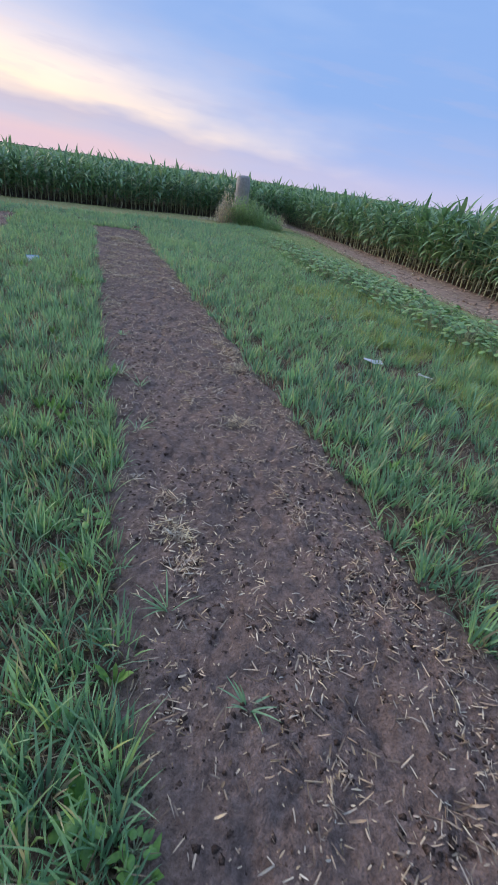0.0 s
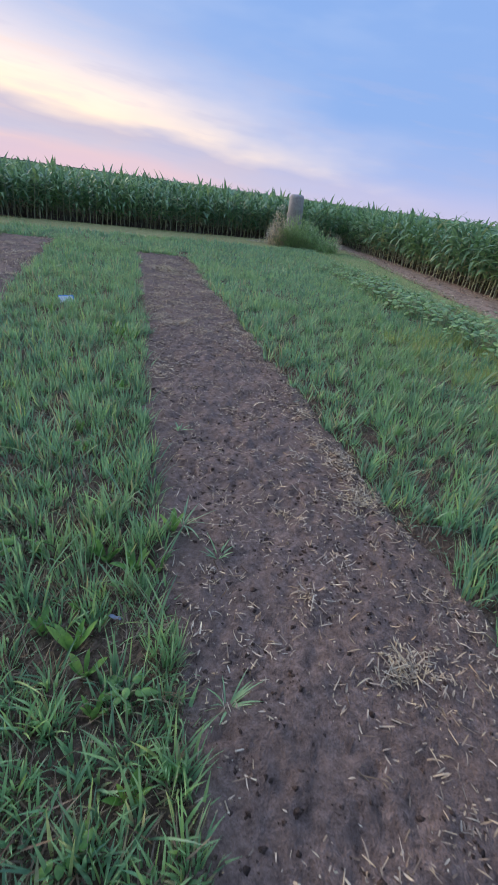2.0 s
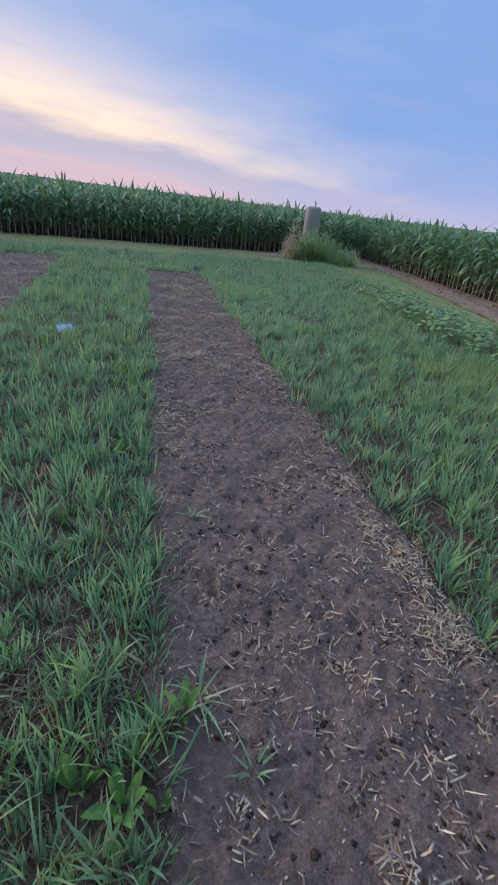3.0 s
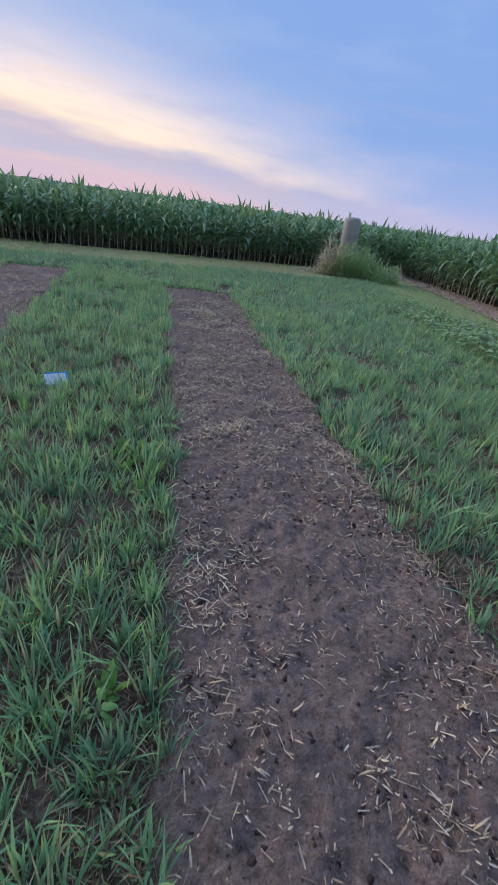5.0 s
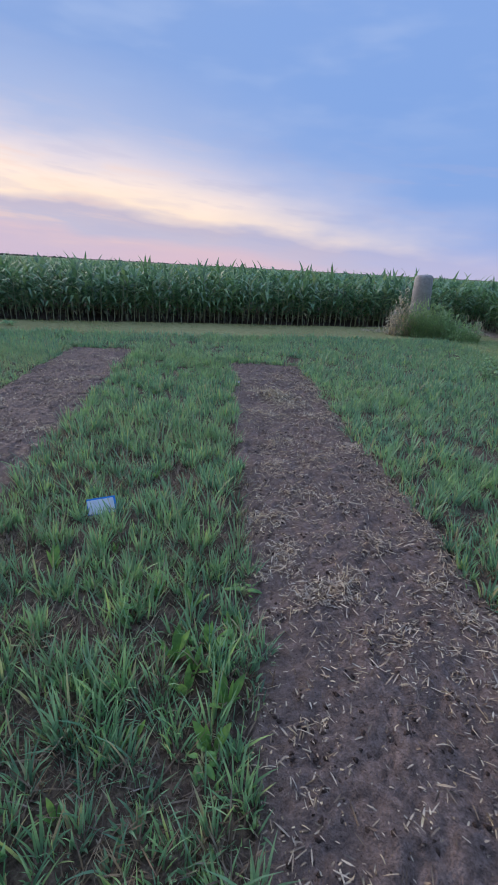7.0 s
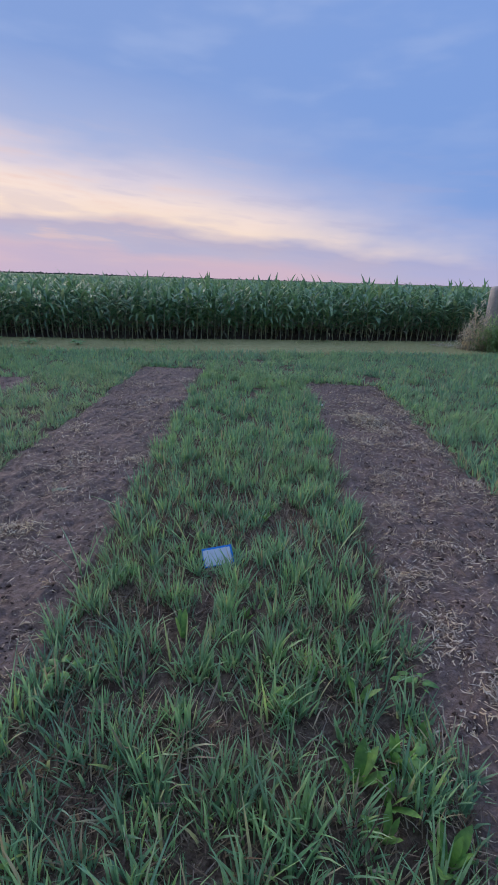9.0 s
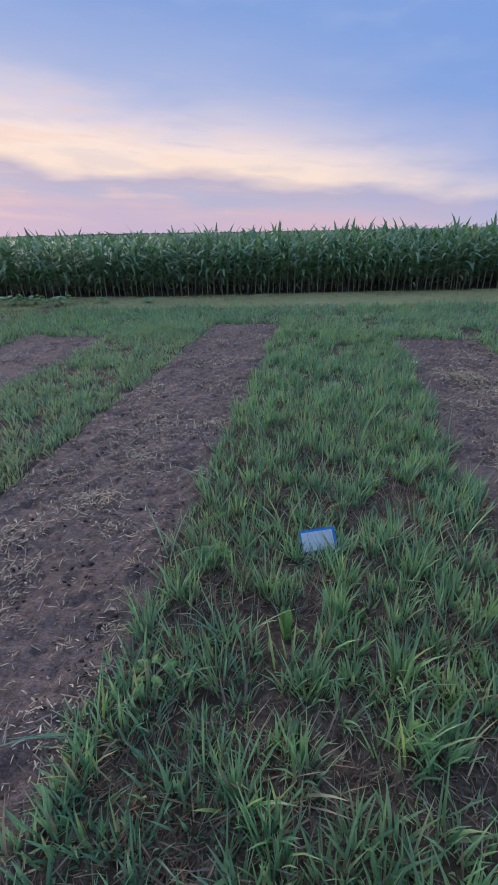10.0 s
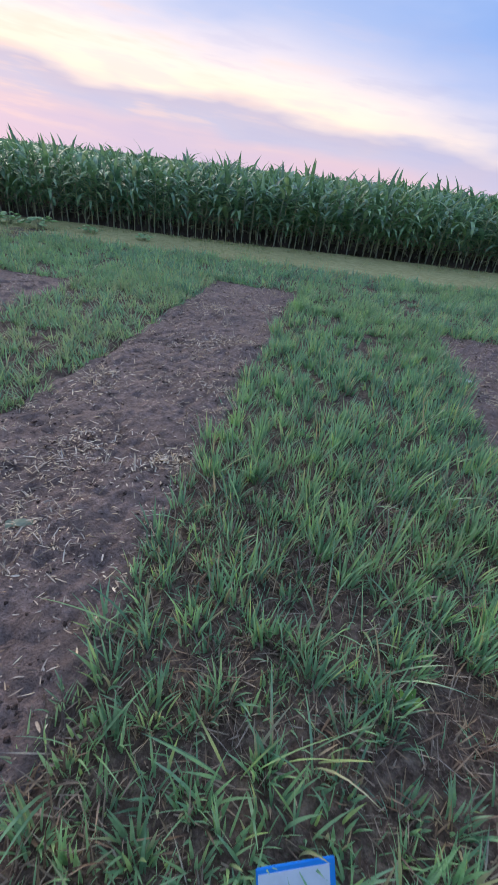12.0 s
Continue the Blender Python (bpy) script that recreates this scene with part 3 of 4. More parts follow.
# ---- grass ----
# oval-leaved weeds: place and size
ROSETTES = [(-0.25, 2.97, 0.15), (-0.2, 2.86, 0.12), (0.08, 3.31, 0.09), (-0.14, 3.4, 0.12), (-0.02, 3.33, 0.14), (-0.23, 3.13, 0.08), (-0.19, 6.84, 0.13), (-0.1, 6.78, 0.13), (-0.13, 6.68, 0.11), (-0.31, 7.24, 0.07), (-0.48, 6.26, 0.08), (-0.1, 0.6, 0.12), (0.02, 0.95, 0.1), (-0.15, 1.5, 0.1), (1.85, 2.0, 0.12), (-0.35, 4.6, 0.1), (-0.1, 5.3, 0.1), (-0.6, 7.6, 0.07), (-0.5, 8.6, 0.08),
            (-0.04, 6.9, 0.10), (0.03, 6.62, 0.12), (-0.02, 6.45, 0.11), (0.06, 7.0, 0.09), (-0.13, 7.15, 0.11), (-0.89, 7.47, 0.11), (0.07, 0.42, 0.10), (-0.16, 2.71, 0.11), (0.0, 3.62, 0.09), (0.17, 3.57, 0.10), (-0.05, 2.45, 0.08), (-0.36, 3.05, 0.10), (-0.3, 6.5, 0.08)]

def keep_grass(x, y, margin=0.0):
    """True where tall grass grows."""
    ok = (in_beds(x, y) < margin) & (np.hypot((x + 0.775) / 0.10, (y - 8.05) / 0.05) > 1)
    ok &= y < mown_edge(x) + 0.5 * (fbm(x, y, 0.9, 3, 21.0) - 0.5)
    ok &= x < 5.9
    for wx, wy, size in ROSETTES:
        ok &= np.hypot(x - wx, y - wy + 0.02) > 0.55 * size
    return ok


def tufts(n, seed, box, height, width, per, spread, ok, clump, name, mat, label, lean=(0.03, 0.5), bend=(0.1, 1.2), seg=3, cell=0.0):
    r = np.random.default_rng(seed)
    if cell:
        gx, gy = np.meshgrid(np.arange(box[0], box[1], cell), np.arange(box[2], box[3], cell))
        x, y = gx.ravel() + r.uniform(-0.55, 0.55, gx.size) * cell, gy.ravel() + r.uniform(-0.55, 0.55, gx.size) * cell
        n = len(x)
    else:
        x, y = r.uniform(box[0], box[1], n), r.uniform(box[2], box[3], n)
    f = fbm(x, y, 4.0, 3, seed * 0.7)
    go = ok(x, y) & (r.random(n) < np.clip((f - clump) / 0.22, 0.0, 1))
    x, y, f = x[go], y[go], f[go]
    m = len(x)
    k = r.integers(max(2, per // 2), per + per // 2, m)
    i = np.repeat(np.arange(m), k)
    a = r.random(len(i)) * 6.283
    d = spread * np.sqrt(r.random(len(i)))
    bx, by = x[i] + d * np.cos(a), y[i] + d * np.sin(a)
    size = (r.uniform(0.5, 1.45, m) * (0.7 + 0.6 * f))[i]
    h = r.uniform(height[0], height[1], len(i)) * size
    z = open_ground(bx, by)
    z = np.maximum(z, ground_z(bx, by) - 0.01) - 0.01
    az = a + r.normal(0, 0.7, len(i))
    v, q, t = blades(np.stack([bx, by, z], 1), h, r.uniform(width[0], width[1], len(i)), az, r.uniform(lean[0], lean[1], len(i)) * (0.6 + 0.5 * d / spread), r.uniform(bend[0], bend[1], len(i)) * r.random(len(i)) ** 0.6, seg, twist=r.normal(0, 0.5, len(i)))
    return stuff(name, mesh_of(name, v, q, t, [mat]), label, "grass")


near_ok = lambda x, y: keep_grass(x, y, 0.02)
tufts(5600, 1, (-1.75, 0.4, -0.4, 13.4), (0.06, 0.16), (0.0065, 0.013), 26, 0.044, near_ok, 0.24, "grass", GRASS, "tufted blue-green grass between the soil plots", (0.02, 0.45), (0.0, 1.1), 4, 0.112)
tufts(480, 11, (-1.75, 0.4, -0.4, 11.0), (0.14, 0.26), (0.006, 0.011), 4, 0.03, near_ok, 0.2, "long_grass", GRASS, "long drooping grass blades among the tufts", (0.2, 0.7), (0.4, 1.4), 5)
tufts(8200, 2, (1.2, 5.9, -0.2, 9.0), (0.07, 0.175), (0.0075, 0.0145), 22, 0.048, near_ok, 0.25, "grass", GRASS, "thick blue-green grass beside the soil plot", (0.02, 0.5), (0.05, 1.3), 3, 0.115)
tufts(450, 12, (1.3, 3.6, -0.2, 7.0), (0.16, 0.28), (0.007, 0.013), 4, 0.03, near_ok, 0.2, "long_grass", GRASS, "long drooping grass blades among the tufts", (0.3, 0.9), (0.4, 1.3), 5)
tufts(3400, 3, (-4.4, -2.4, 3.0, 14.5), (0.06, 0.14), (0.007, 0.013), 11, 0.045, near_ok, 0.26, "grass", SHORT, "pale green thin grass between two soil plots", (0.1, 0.8), (0.2, 1.7))
tufts(1900, 13, (-4.4, -2.4, 3.0, 14.5), (0.07, 0.15), (0.007, 0.012), 11, 0.045, near_ok, 0.30, "grass", GRASS, "tufted grass between two soil plots", (0.1, 0.7), (0.2, 1.6))
tufts(4500, 4, (-11, -5.3, 5.0, 16.5), (0.07, 0.16), (0.009, 0.015), 9, 0.05, near_ok, 0.22, "grass", SHORT, "pale grass beyond the farthest soil plot")
end_ok = lambda x, y: near_ok(x, y) & ~((x > -4.4) & (x < 0.4) & (y < 13.2))
tufts(13000, 5, (-6.5, 5.9, 9.0, 17.5), (0.07, 0.17), (0.010, 0.017), 13, 0.04, end_ok, 0.26, "grass", GRASS, "grass between the plot ends and the corn", (0.1, 0.7), (0.2, 1.2), 2, 0.09)
tufts(3000, 14, (3.2, 4.7, 0.8, 7.5), (0.06, 0.14), (0.006, 0.011), 10, 0.05, near_ok, 0.40, "grass", YELLOWING, "yellowing grass patches near the bean row", (0.05, 0.6), (0.1, 1.0))
tufts(700, 15, (-0.75, 0.2, 0.0, 2.9), (0.06, 0.17), (0.007, 0.0135), 15, 0.034, near_ok, 0.16, "grass", GRASS, "dense blue-green grass tufts beside the soil plot", (0.03, 0.5), (0.1, 1.4), 4, 0.1)
tufts(700, 16, (-1.6, 0.25, 2.9, 7.4), (0.06, 0.16), (0.007, 0.0135), 13, 0.034, near_ok, 0.24, "grass", GRASS, "dense blue-green grass tufts between the plots", (0.03, 0.5), (0.1, 1.4), 3, 0.115)
rest_ok = lambda x, y: near_ok(x, y) & ((y < 0.0) | ((x < -1.6) & (y < 3.3)) | ((x < -5.3) & (y < 5.3)) | (x < -10.8))
tufts(0, 17, (-16.0, 5.8, -9.0, 14.0), (0.07, 0.17), (0.016, 0.028), 9, 0.09, rest_ok, 0.15, "grass", GRASS, "grass round the outer ends of the soil plots", (0.1, 0.8), (0.1, 1.0), 2, 0.19)
# thin low growth and dead thatch between the tufts
tufts(10000, 6, (-1.75, 5.9, -0.4, 12.5), (0.03, 0.10), (0.004, 0.009), 7, 0.06, near_ok, 0.12, "undergrowth", GRASS, "short thin grass between the tufts", (0.2, 1.0), (0.2, 1.2), 2)
tufts(7000, 7, (-1.75, 0.4, -0.4, 10.0), (0.04, 0.14), (0.003, 0.008), 10, 0.06, near_ok, 0.15, "dry_thatch", THATCH, "dead brown grass lying between the tufts", (0.5, 1.4), (-0.4, 0.9), 2)
tufts(5000, 18, (1.2, 3.6, -0.2, 8.0), (0.04, 0.13), (0.003, 0.008), 8, 0.06, near_ok, 0.2, "dry_thatch", THATCH, "dead brown grass under the thick grass", (0.5, 1.4), (-0.4, 0.9), 2)


def keep_short(x, y):
    lane = (x > 5.5) & (x < lane_edge(y) + 0.2) & (y < 18.3)
    band = (y > mown_edge(x) - 0.3) & (y < corn_left(x) - 0.05) & (x < 6.5)
    return (lane | band) & (in_beds(x, y) < -0.1)


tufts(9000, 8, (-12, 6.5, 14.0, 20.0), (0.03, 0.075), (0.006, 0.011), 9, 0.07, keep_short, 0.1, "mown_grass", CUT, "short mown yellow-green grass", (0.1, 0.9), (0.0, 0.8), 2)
tufts(11000, 10, (5.3, 7.9, 3.0, 18.3), (0.04, 0.10), (0.006, 0.011), 7, 0.07, keep_short, 0.1, "mown_grass", SHORT, "short yellow-green lawn beside the bean row", (0.1, 0.9), (0.0, 0.8), 2)
tufts(2600, 19, (-12, 5.5, 14.0, 20.0), (0.04, 0.09), (0.007, 0.012), 9, 0.08, keep_short, 0.42, "mown_grass", SHORT, "greener tufts left standing in the mown strip", (0.1, 0.8), (0.0, 0.9), 2)
# ---- straw and clods on the beds ----
CLUMPS = [(0.36, 1.62, 0.09, 300, True), (0.36, 1.40, 0.07, 150), (0.36, 1.9, 0.07, 90), (0.2, 2.1, 0.06, 70), (1.01, 1.62, 0.06, 80), (1.0, 1.86, 0.05, 50), (0.96, 2.69, 0.09, 200, True), (0.92, 3.25, 0.08, 80), (0.7, 3.06, 0.05, 45),
          (1.27, 3.72, 0.13, 420, True), (1.31, 4.06, 0.10, 240), (1.35, 4.22, 0.08, 150), (1.26, 4.4, 0.10, 170), (1.05, 4.18, 0.06, 60), (1.33, 4.9, 0.11, 160), (0.79, 3.6, 0.06, 50),
          (0.24, 6.0, 0.09, 120), (0.26, 5.8, 0.09, 130), (0.28, 5.6, 0.10, 90), (0.5, 5.96, 0.07, 60), (1.36, 6.82, 0.12, 260), (1.21, 7.05, 0.08, 120), (0.8, 6.9, 0.10, 160), (0.64, 7.25, 0.12, 330), (0.47, 7.2, 0.12, 330), (0.37, 7.55, 0.13, 400), (0.3, 7.95, 0.14, 420),
          (0.71, 11.1, 0.26, 1800, True), (0.6, 8.3, 0.2, 420), (1.1, 8.3, 0.25, 300), (1.15, 10.2, 0.25, 420), (0.6, 9.4, 0.2, 300), (-2.15, 8.32, 0.15, 420, True), (-2.05, 8.9, 0.2, 260), (-2.2, 7.6, 0.15, 220), (-2.2, 9.6, 0.2, 220), (-1.65, 7.0, 0.12, 110), (-2.2, 9.3, 0.3, 420), (-1.8, 10.6, 0.2, 120),
          (0.95, 10.7, 0.22, 500), (0.5, 10.3, 0.18, 300), (1.2, 11.5, 0.2, 420), (0.9, 12.2, 0.25, 260), (1.25, 9.3, 0.15, 260), (0.95, 7.7, 0.12, 260), (1.15, 7.3, 0.12, 220), (0.9, 9.0, 0.18, 220), (0.45, 8.8, 0.12, 240),
          (-2.5, 8.6, 0.12, 260), (-2.4, 7.9, 0.14, 300), (-1.9, 8.05, 0.10, 120), (-2.55, 10.4, 0.2, 300), (-2.0, 11.6, 0.22, 300), (-2.4, 12.6, 0.25, 260), (-1.75, 12.9, 0.2, 200), (-1.75, 9.6, 0.12, 160), (-2.35, 7.0, 0.12, 160)]


def straw_mesh(name, r, x, y, z, half, label, mat=STRAW, wide=1.0):
    """Stalk bits and curled leaf shreds at the places given, as one object."""
    m = len(x)
    mix = r.permutation(m)
    p, half = np.stack([x, y, z], 1)[mix], half[mix]
    b = m // 5
    c = m - b
    v, q = strips(p[:b], half[:b], r.random(b) * 6.283, r.normal(0, 0.25, b), r.uniform(0.0015, 0.0032, b), wide * r.uniform(0.003, 0.0065, b))
    v2, q2, t2 = blades(p[b:], half[b:] * 2.0, wide * r.uniform(0.0036, 0.0082, c), r.random(c) * 6.283, r.normal(1.35, 0.22, c), r.normal(0.2, 0.8, c), 3, 0.0, 0.5, r.normal(0, 0.4, c))
    return stuff(name, mesh_of(name, np.concatenate([v, v2]), np.concatenate([q, q2 + len(v)]), t2 + len(v), [mat], False), label, "straw")


def straw_pile(k, cx, cy, cr, cn, fresh=False):
    """A heap of straw, thicker in its middle."""
    r = np.random.default_rng(300 + k)
    turn = r.random() * 3.14
    u, w2 = r.normal(0, cr * 0.8, cn), r.normal(0, cr * 0.5, cn)
    x, y = cx + u * math.cos(turn) - w2 * math.sin(turn), cy + u * math.sin(turn) + w2 * math.cos(turn)
    core = np.exp(-((x - cx) ** 2 + (y - cy) ** 2) / (cr * cr))
    z = floor_z(x, y) + 0.003 + (0.006 + 0.024 * core) * r.random(cn)
    half = (r.gamma(2.2, 0.0075, cn)).clip(0.004, 0.036)
    tagged(straw_mesh("straw_pile", r, x, y, z, half, "loose heap of pale yellow straw on the soil plot" if fresh else "loose heap of weathered straw on the soil plot", FRESH if fresh else HEAP, 1.7 if cy > 9.5 else 1.0), group="straw heaps")


def straw_on(key, n, seed, name, label):
    """Single bits thinly strewn, more in little knots and along the east edge; crumbs of soil between."""
    r = np.random.default_rng(seed)
    x0, x1, y0, y1 = BEDS[key]
    knots = n // 9
    kx, ky = r.uniform(x0, x1, knots), y0 + 3 + (y1 - y0 - 2.8) * r.random(knots) ** 1.2
    kx = np.where(r.random(knots) < 0.22, x1 - np.abs(r.normal(0.04, 0.12, knots)), kx)
    k = r.geometric(0.13, knots).clip(2, 30)
    i = np.repeat(np.arange(knots), k)
    d = (0.012 + 0.006 * np.sqrt(k[i])) * r.gamma(2.0, 0.6, len(i))
    t = r.random(len(i)) * 6.283
    x, y = kx[i] + d * np.cos(t), ky[i] + d * np.sin(t)
    lone = n // 6
    lx, ly = r.uniform(x0, x1, lone), y0 + 3 + (y1 - y0 - 2.8) * r.random(lone) ** 1.2
    x, y = np.append(x, lx), np.append(y, ly)
    go = (bed_inside(x, y, key) > -0.05) & (r.random(len(x)) < np.clip((fbm(x, y, 2.4, 3, 6.0) - 0.22) / 0.25, 0.1, 1))
    go &= r.random(len(x)) < np.interp(y, [4.0, 6.5], [0.6, 1.0])
    x, y = x[go], y[go]
    m = len(x)
    half = r.gamma(2.0, 0.0066, m).clip(0.003, 0.034)
    z = floor_z(x, y) + 0.003 + 0.009 * r.random(m)
    straw_mesh(name, r, x, y, z, half, label)
    m = int(n * 0.16)
    x, y = r.uniform(x0, x1, m), r.uniform(max(y0, 0), y1, m)
    go = (bed_inside(x, y, key) > 0.02) & (r.random(m) < np.clip((fbm(x, y, 6.0, 2, 9.0) - 0.35) / 0.25, 0.1, 1))
    pick = r.integers(0, knots, m)
    dx, dy = r.normal(0, 0.028, m), r.normal(0, 0.024, m)
    x, y = np.append(x[go], kx[pick] + dx), np.append(y[go], ky[pick] + dy)
    go = (bed_inside(x, y, key) > 0.01) & (y > 0)
    x, y = x[go], y[go]
    size = r.gamma(1.5, 0.0034, len(x)).clip(0.002, 0.014)
    v, t = lumps(np.stack([x, y, floor_z(x, y) - 0.4 * size], 1), size)
    stuff("soil_clods", mesh_of("soil_clods", v, None, t, [CLOD]), "small soil crumbs lying on the plot", "soil")
    # clods whose dark colour also stands in for small shaded holes
    m = int(n * 0.30)
    pick = r.integers(0, knots, m)
    x, y = kx[pick] + r.normal(0, 0.035, m), ky[pick] + r.normal(0, 0.025, m)
    go = (bed_inside(x, y, key) > 0.02) & (y > 0) & (r.random(m) < np.clip((fbm(x, y, 3.1, 2, 25.0) - 0.3) / 0.3, 0.1, 1))
    x, y = x[go], y[go]
    size = r.gamma(2.0, 0.0044, len(x)).clip(0.003, 0.014)
    v, t = lumps(np.stack([x, y, floor_z(x, y) - 0.25 * size], 1), size, 0.6)
    stuff("soil_clods", mesh_of("soil_clods", v, None, t, [CLOD]), "dark clods over the plot, also standing in for small shadows", "soil")
    m = int(n * 0.17)
    pick = r.integers(0, knots, m)
    x, y = kx[pick] + r.normal(0, 0.06, m), ky[pick] + r.normal(0, 0.05, m)
    go = (bed_inside(x, y, key) > 0.0) & (y > 0) & (r.random(m) < np.clip((fbm(x, y, 1.6, 3, 31.0) - 0.32) / 0.25, 0.08, 1) * np.interp(y, [4.0, 6.5], [0.35, 1.0]))
    x, y = x[go], y[go]
    m = len(x)
    v, q, t = blades(np.stack([x, y, floor_z(x, y) + 0.004], 1), r.gamma(4.0, 0.0075, m).clip(0.012, 0.06), r.uniform(0.0045, 0.0115, m), r.random(m) * 6.283, r.normal(1.3, 0.2, m), r.normal(0.3, 0.9, m), 3, 0.4, 0.5, r.normal(0, 0.4, m))
    stuff("husk_shreds", mesh_of("husk_shreds", v, q, t, [STRAW]), "curled pale husk shreds on the soil plot", "straw")


straw_on("a", 31000, 31, "straw_bits", "pale straw bits strewn over the soil plot")
straw_on("b", 20000, 32, "straw_bits", "pale straw bits strewn over the soil plot")
straw_on("c", 7000, 33, "straw_bits", "pale straw bits strewn over the far soil plot")


for k, c in enumerate(CLUMPS):
    straw_pile(k, *c)


def grass_tuft(x, y, seed, size=1.0, label="lone green grass tuft growing in the soil plot", group="tufts in the soil plot"):
    """A lone tuft, blade by blade."""
    r = np.random.default_rng(seed)
    root = tagged(new("grass_tuft"), label, "grass tuft", group)
    root.location = (x, y, float(floor_z(x, y)) - 0.005)
    for i in range(11):
        a = r.random() * 6.283
        v, q, t = blades(np.array([[0.012 * math.cos(a), 0.012 * math.sin(a), 0.0]]), np.array([size * r.uniform(0.07, 0.17)]), np.array([r.uniform(0.006, 0.011)]), np.array([a + r.normal(0, 0.4)]), np.array([r.uniform(0.2, 1.0)]), np.array([r.uniform(0.2, 1.0)]), 5, 0.3)
        part("blade", mesh_of("blade", v, q, t, [GRASS]), root)


for k, (x, y) in enumerate([(0.25, 1.2), (0.27, 2.66), (0.22, 3.6), (0.36, 3.35), (0.3, 4.6), (0.45, 0.75)]):
    grass_tuft(x, y, 500 + k, (1.1, 0.9, 1.2, 0.8, 0.9, 0.8)[k])


def strip_litter():
    """Dry corn trash on the bare strip."""
    r = np.random.default_rng(77)
    n = 2600
    y = r.uniform(4, 19.5, n)
    x = lane_edge(y) + r.random(n) * (corn_right(y) + 0.2 - lane_edge(y))
    v, q = strips(np.stack([x, y, ground_z(x, y) + 0.035 + 0.02 * r.random(n)], 1), r.gamma(2.0, 0.015, n).clip(0.01, 0.12), r.random(n) * 6.283, r.normal(0, 0.2, n), np.full(n, 0.003), r.uniform(0.006, 0.016, n))
    edge_n = 1500
    ye = r.uniform(4, 19.0, edge_n)
    xe = lane_edge(ye) + np.abs(r.normal(0.05, 0.12, edge_n))
    v2, q2 = strips(np.stack([xe, ye, ground_z(xe, ye) + 0.04 + 0.02 * r.random(edge_n)], 1), r.gamma(2.0, 0.014, edge_n).clip(0.01, 0.1), r.random(edge_n) * 6.283, r.normal(0, 0.3, edge_n), np.full(edge_n, 0.003), r.uniform(0.006, 0.014, edge_n))
    v, q = np.concatenate([v, v2]), np.concatenate([q, q2 + len(v)])
    stuff("corn_trash", mesh_of("corn_trash", v, q, mats=[STRAW], smooth=False), "dry corn trash on the bare soil strip", "straw")
    v, t = lumps(np.stack([x, y, ground_z(x, y) + 0.03], 1)[::2], r.gamma(2.0, 0.014, n // 2).clip(0.01, 0.06))
    stuff("soil_clods", mesh_of("soil_clods", v, None, t, [DRYSOIL]), "reddish clods on the bare soil strip", "soil")


strip_litter()


# ---- bean rows ----
def bean_leaf(size, seed, mat=BEAN, slim=1.0):
    r = np.random.default_rng(seed)
    rim = [(0, 0), (0.42, 0.12), (0.55, 0.45), (0.36, 0.82), (0, 1.08), (-0.36, 0.82), (-0.55, 0.45), (-0.42, 0.12)]
    v = [(x * size * slim, y * size, -0.28 * size * abs(x) - 0.22 * size * (y - 0.4) ** 2 + r.normal(0, 0.02 * size)) for x, y in rim]
    v += [(0, 0.35 * size, 0.05 * size), (0, 0.75 * size, 0.03 * size)]
    t = [(8, 0, 1), (8, 1, 2), (8, 2, 9), (9, 2, 3), (9, 3, 4), (9, 4, 5), (9, 5, 6), (8, 9, 6), (8, 6, 7), (8, 7, 0)]
    return mesh_of("leaf", np.array(v), None, np.array(t), [mat])


def leafy_plant(seed, name, label, category, group, count, reach, tall, leaf_meshes):
    r = np.random.default_rng(seed)
    root = tagged(new(name), label, category, group)
    vs, qs, b = [], [], 0
    for i in range(count):
        a, f = i * 2.4 + r.normal(0, 0.3), (i + 0.5) / count
        d = reach * math.sqrt(f) * r.uniform(0.7, 1.1)
        top = Vector((d * math.cos(a), d * math.sin(a), tall * (1 - 0.55 * f) * r.uniform(0.75, 1.1)))
        v, q = tube([(0, 0, -0.02), (top.x * 0.5, top.y * 0.5, top.z * 0.65), tuple(top)], [0.004, 0.003, 0.002], 4)
        vs.append(v); qs.append(q + b); b += len(v)
        ob = part("leaf", leaf_meshes[int(r.integers(len(leaf_meshes)))], root)
        ob.matrix_basis = pose(*top, r.uniform(-32, 8), r.normal(0, 14), math.degrees(a) - 90 + r.normal(0, 25)) @ Matrix.Scale(r.uniform(0.75, 1.2), 4)
    me = mesh_of("stem", np.concatenate(vs), np.concatenate(qs), mats=[STALK])
    bm = bmesh.new()
    bm.from_mesh(me)
    bmesh.ops.remove_doubles(bm, verts=bm.verts[:], dist=0.0004)
    bm.to_mesh(me)
    bm.free()
    part("stem", me, root, "thin branching pale green stem")
    return root


BEAN_LEAVES = [bean_leaf(0.075, i) for i in range(4)]
r = np.random.default_rng(17)
beans = [leafy_plant(60 + i, "bean_plant", "low bushy green bean plant with broad leaves", "bean plant", "row of bean plants", 42, 0.30, 0.36, BEAN_LEAVES) for i in range(3)]
spots = [(4.92 + 0.25 * (-1) ** i + 0.015 * (y - 6) + r.normal(0, 0.05), y + r.normal(0, 0.06)) for i, y in enumerate(np.arange(2.0, 14.6, 0.23))]
for i, (x, y) in enumerate(spots):
    m = pose(x, y, float(ground_z(x, y)), 0, 0, r.uniform(0, 360))
    s = r.uniform(0.8, 1.1) * float(np.interp(y, [9, 14.5], [1.0, 0.5]))
    if i < 3:
        beans[i].matrix_basis = m @ Matrix.Scale(s, 4)
    else:
        copy_thing(beans[i % 3], m).scale = (s, s, s)


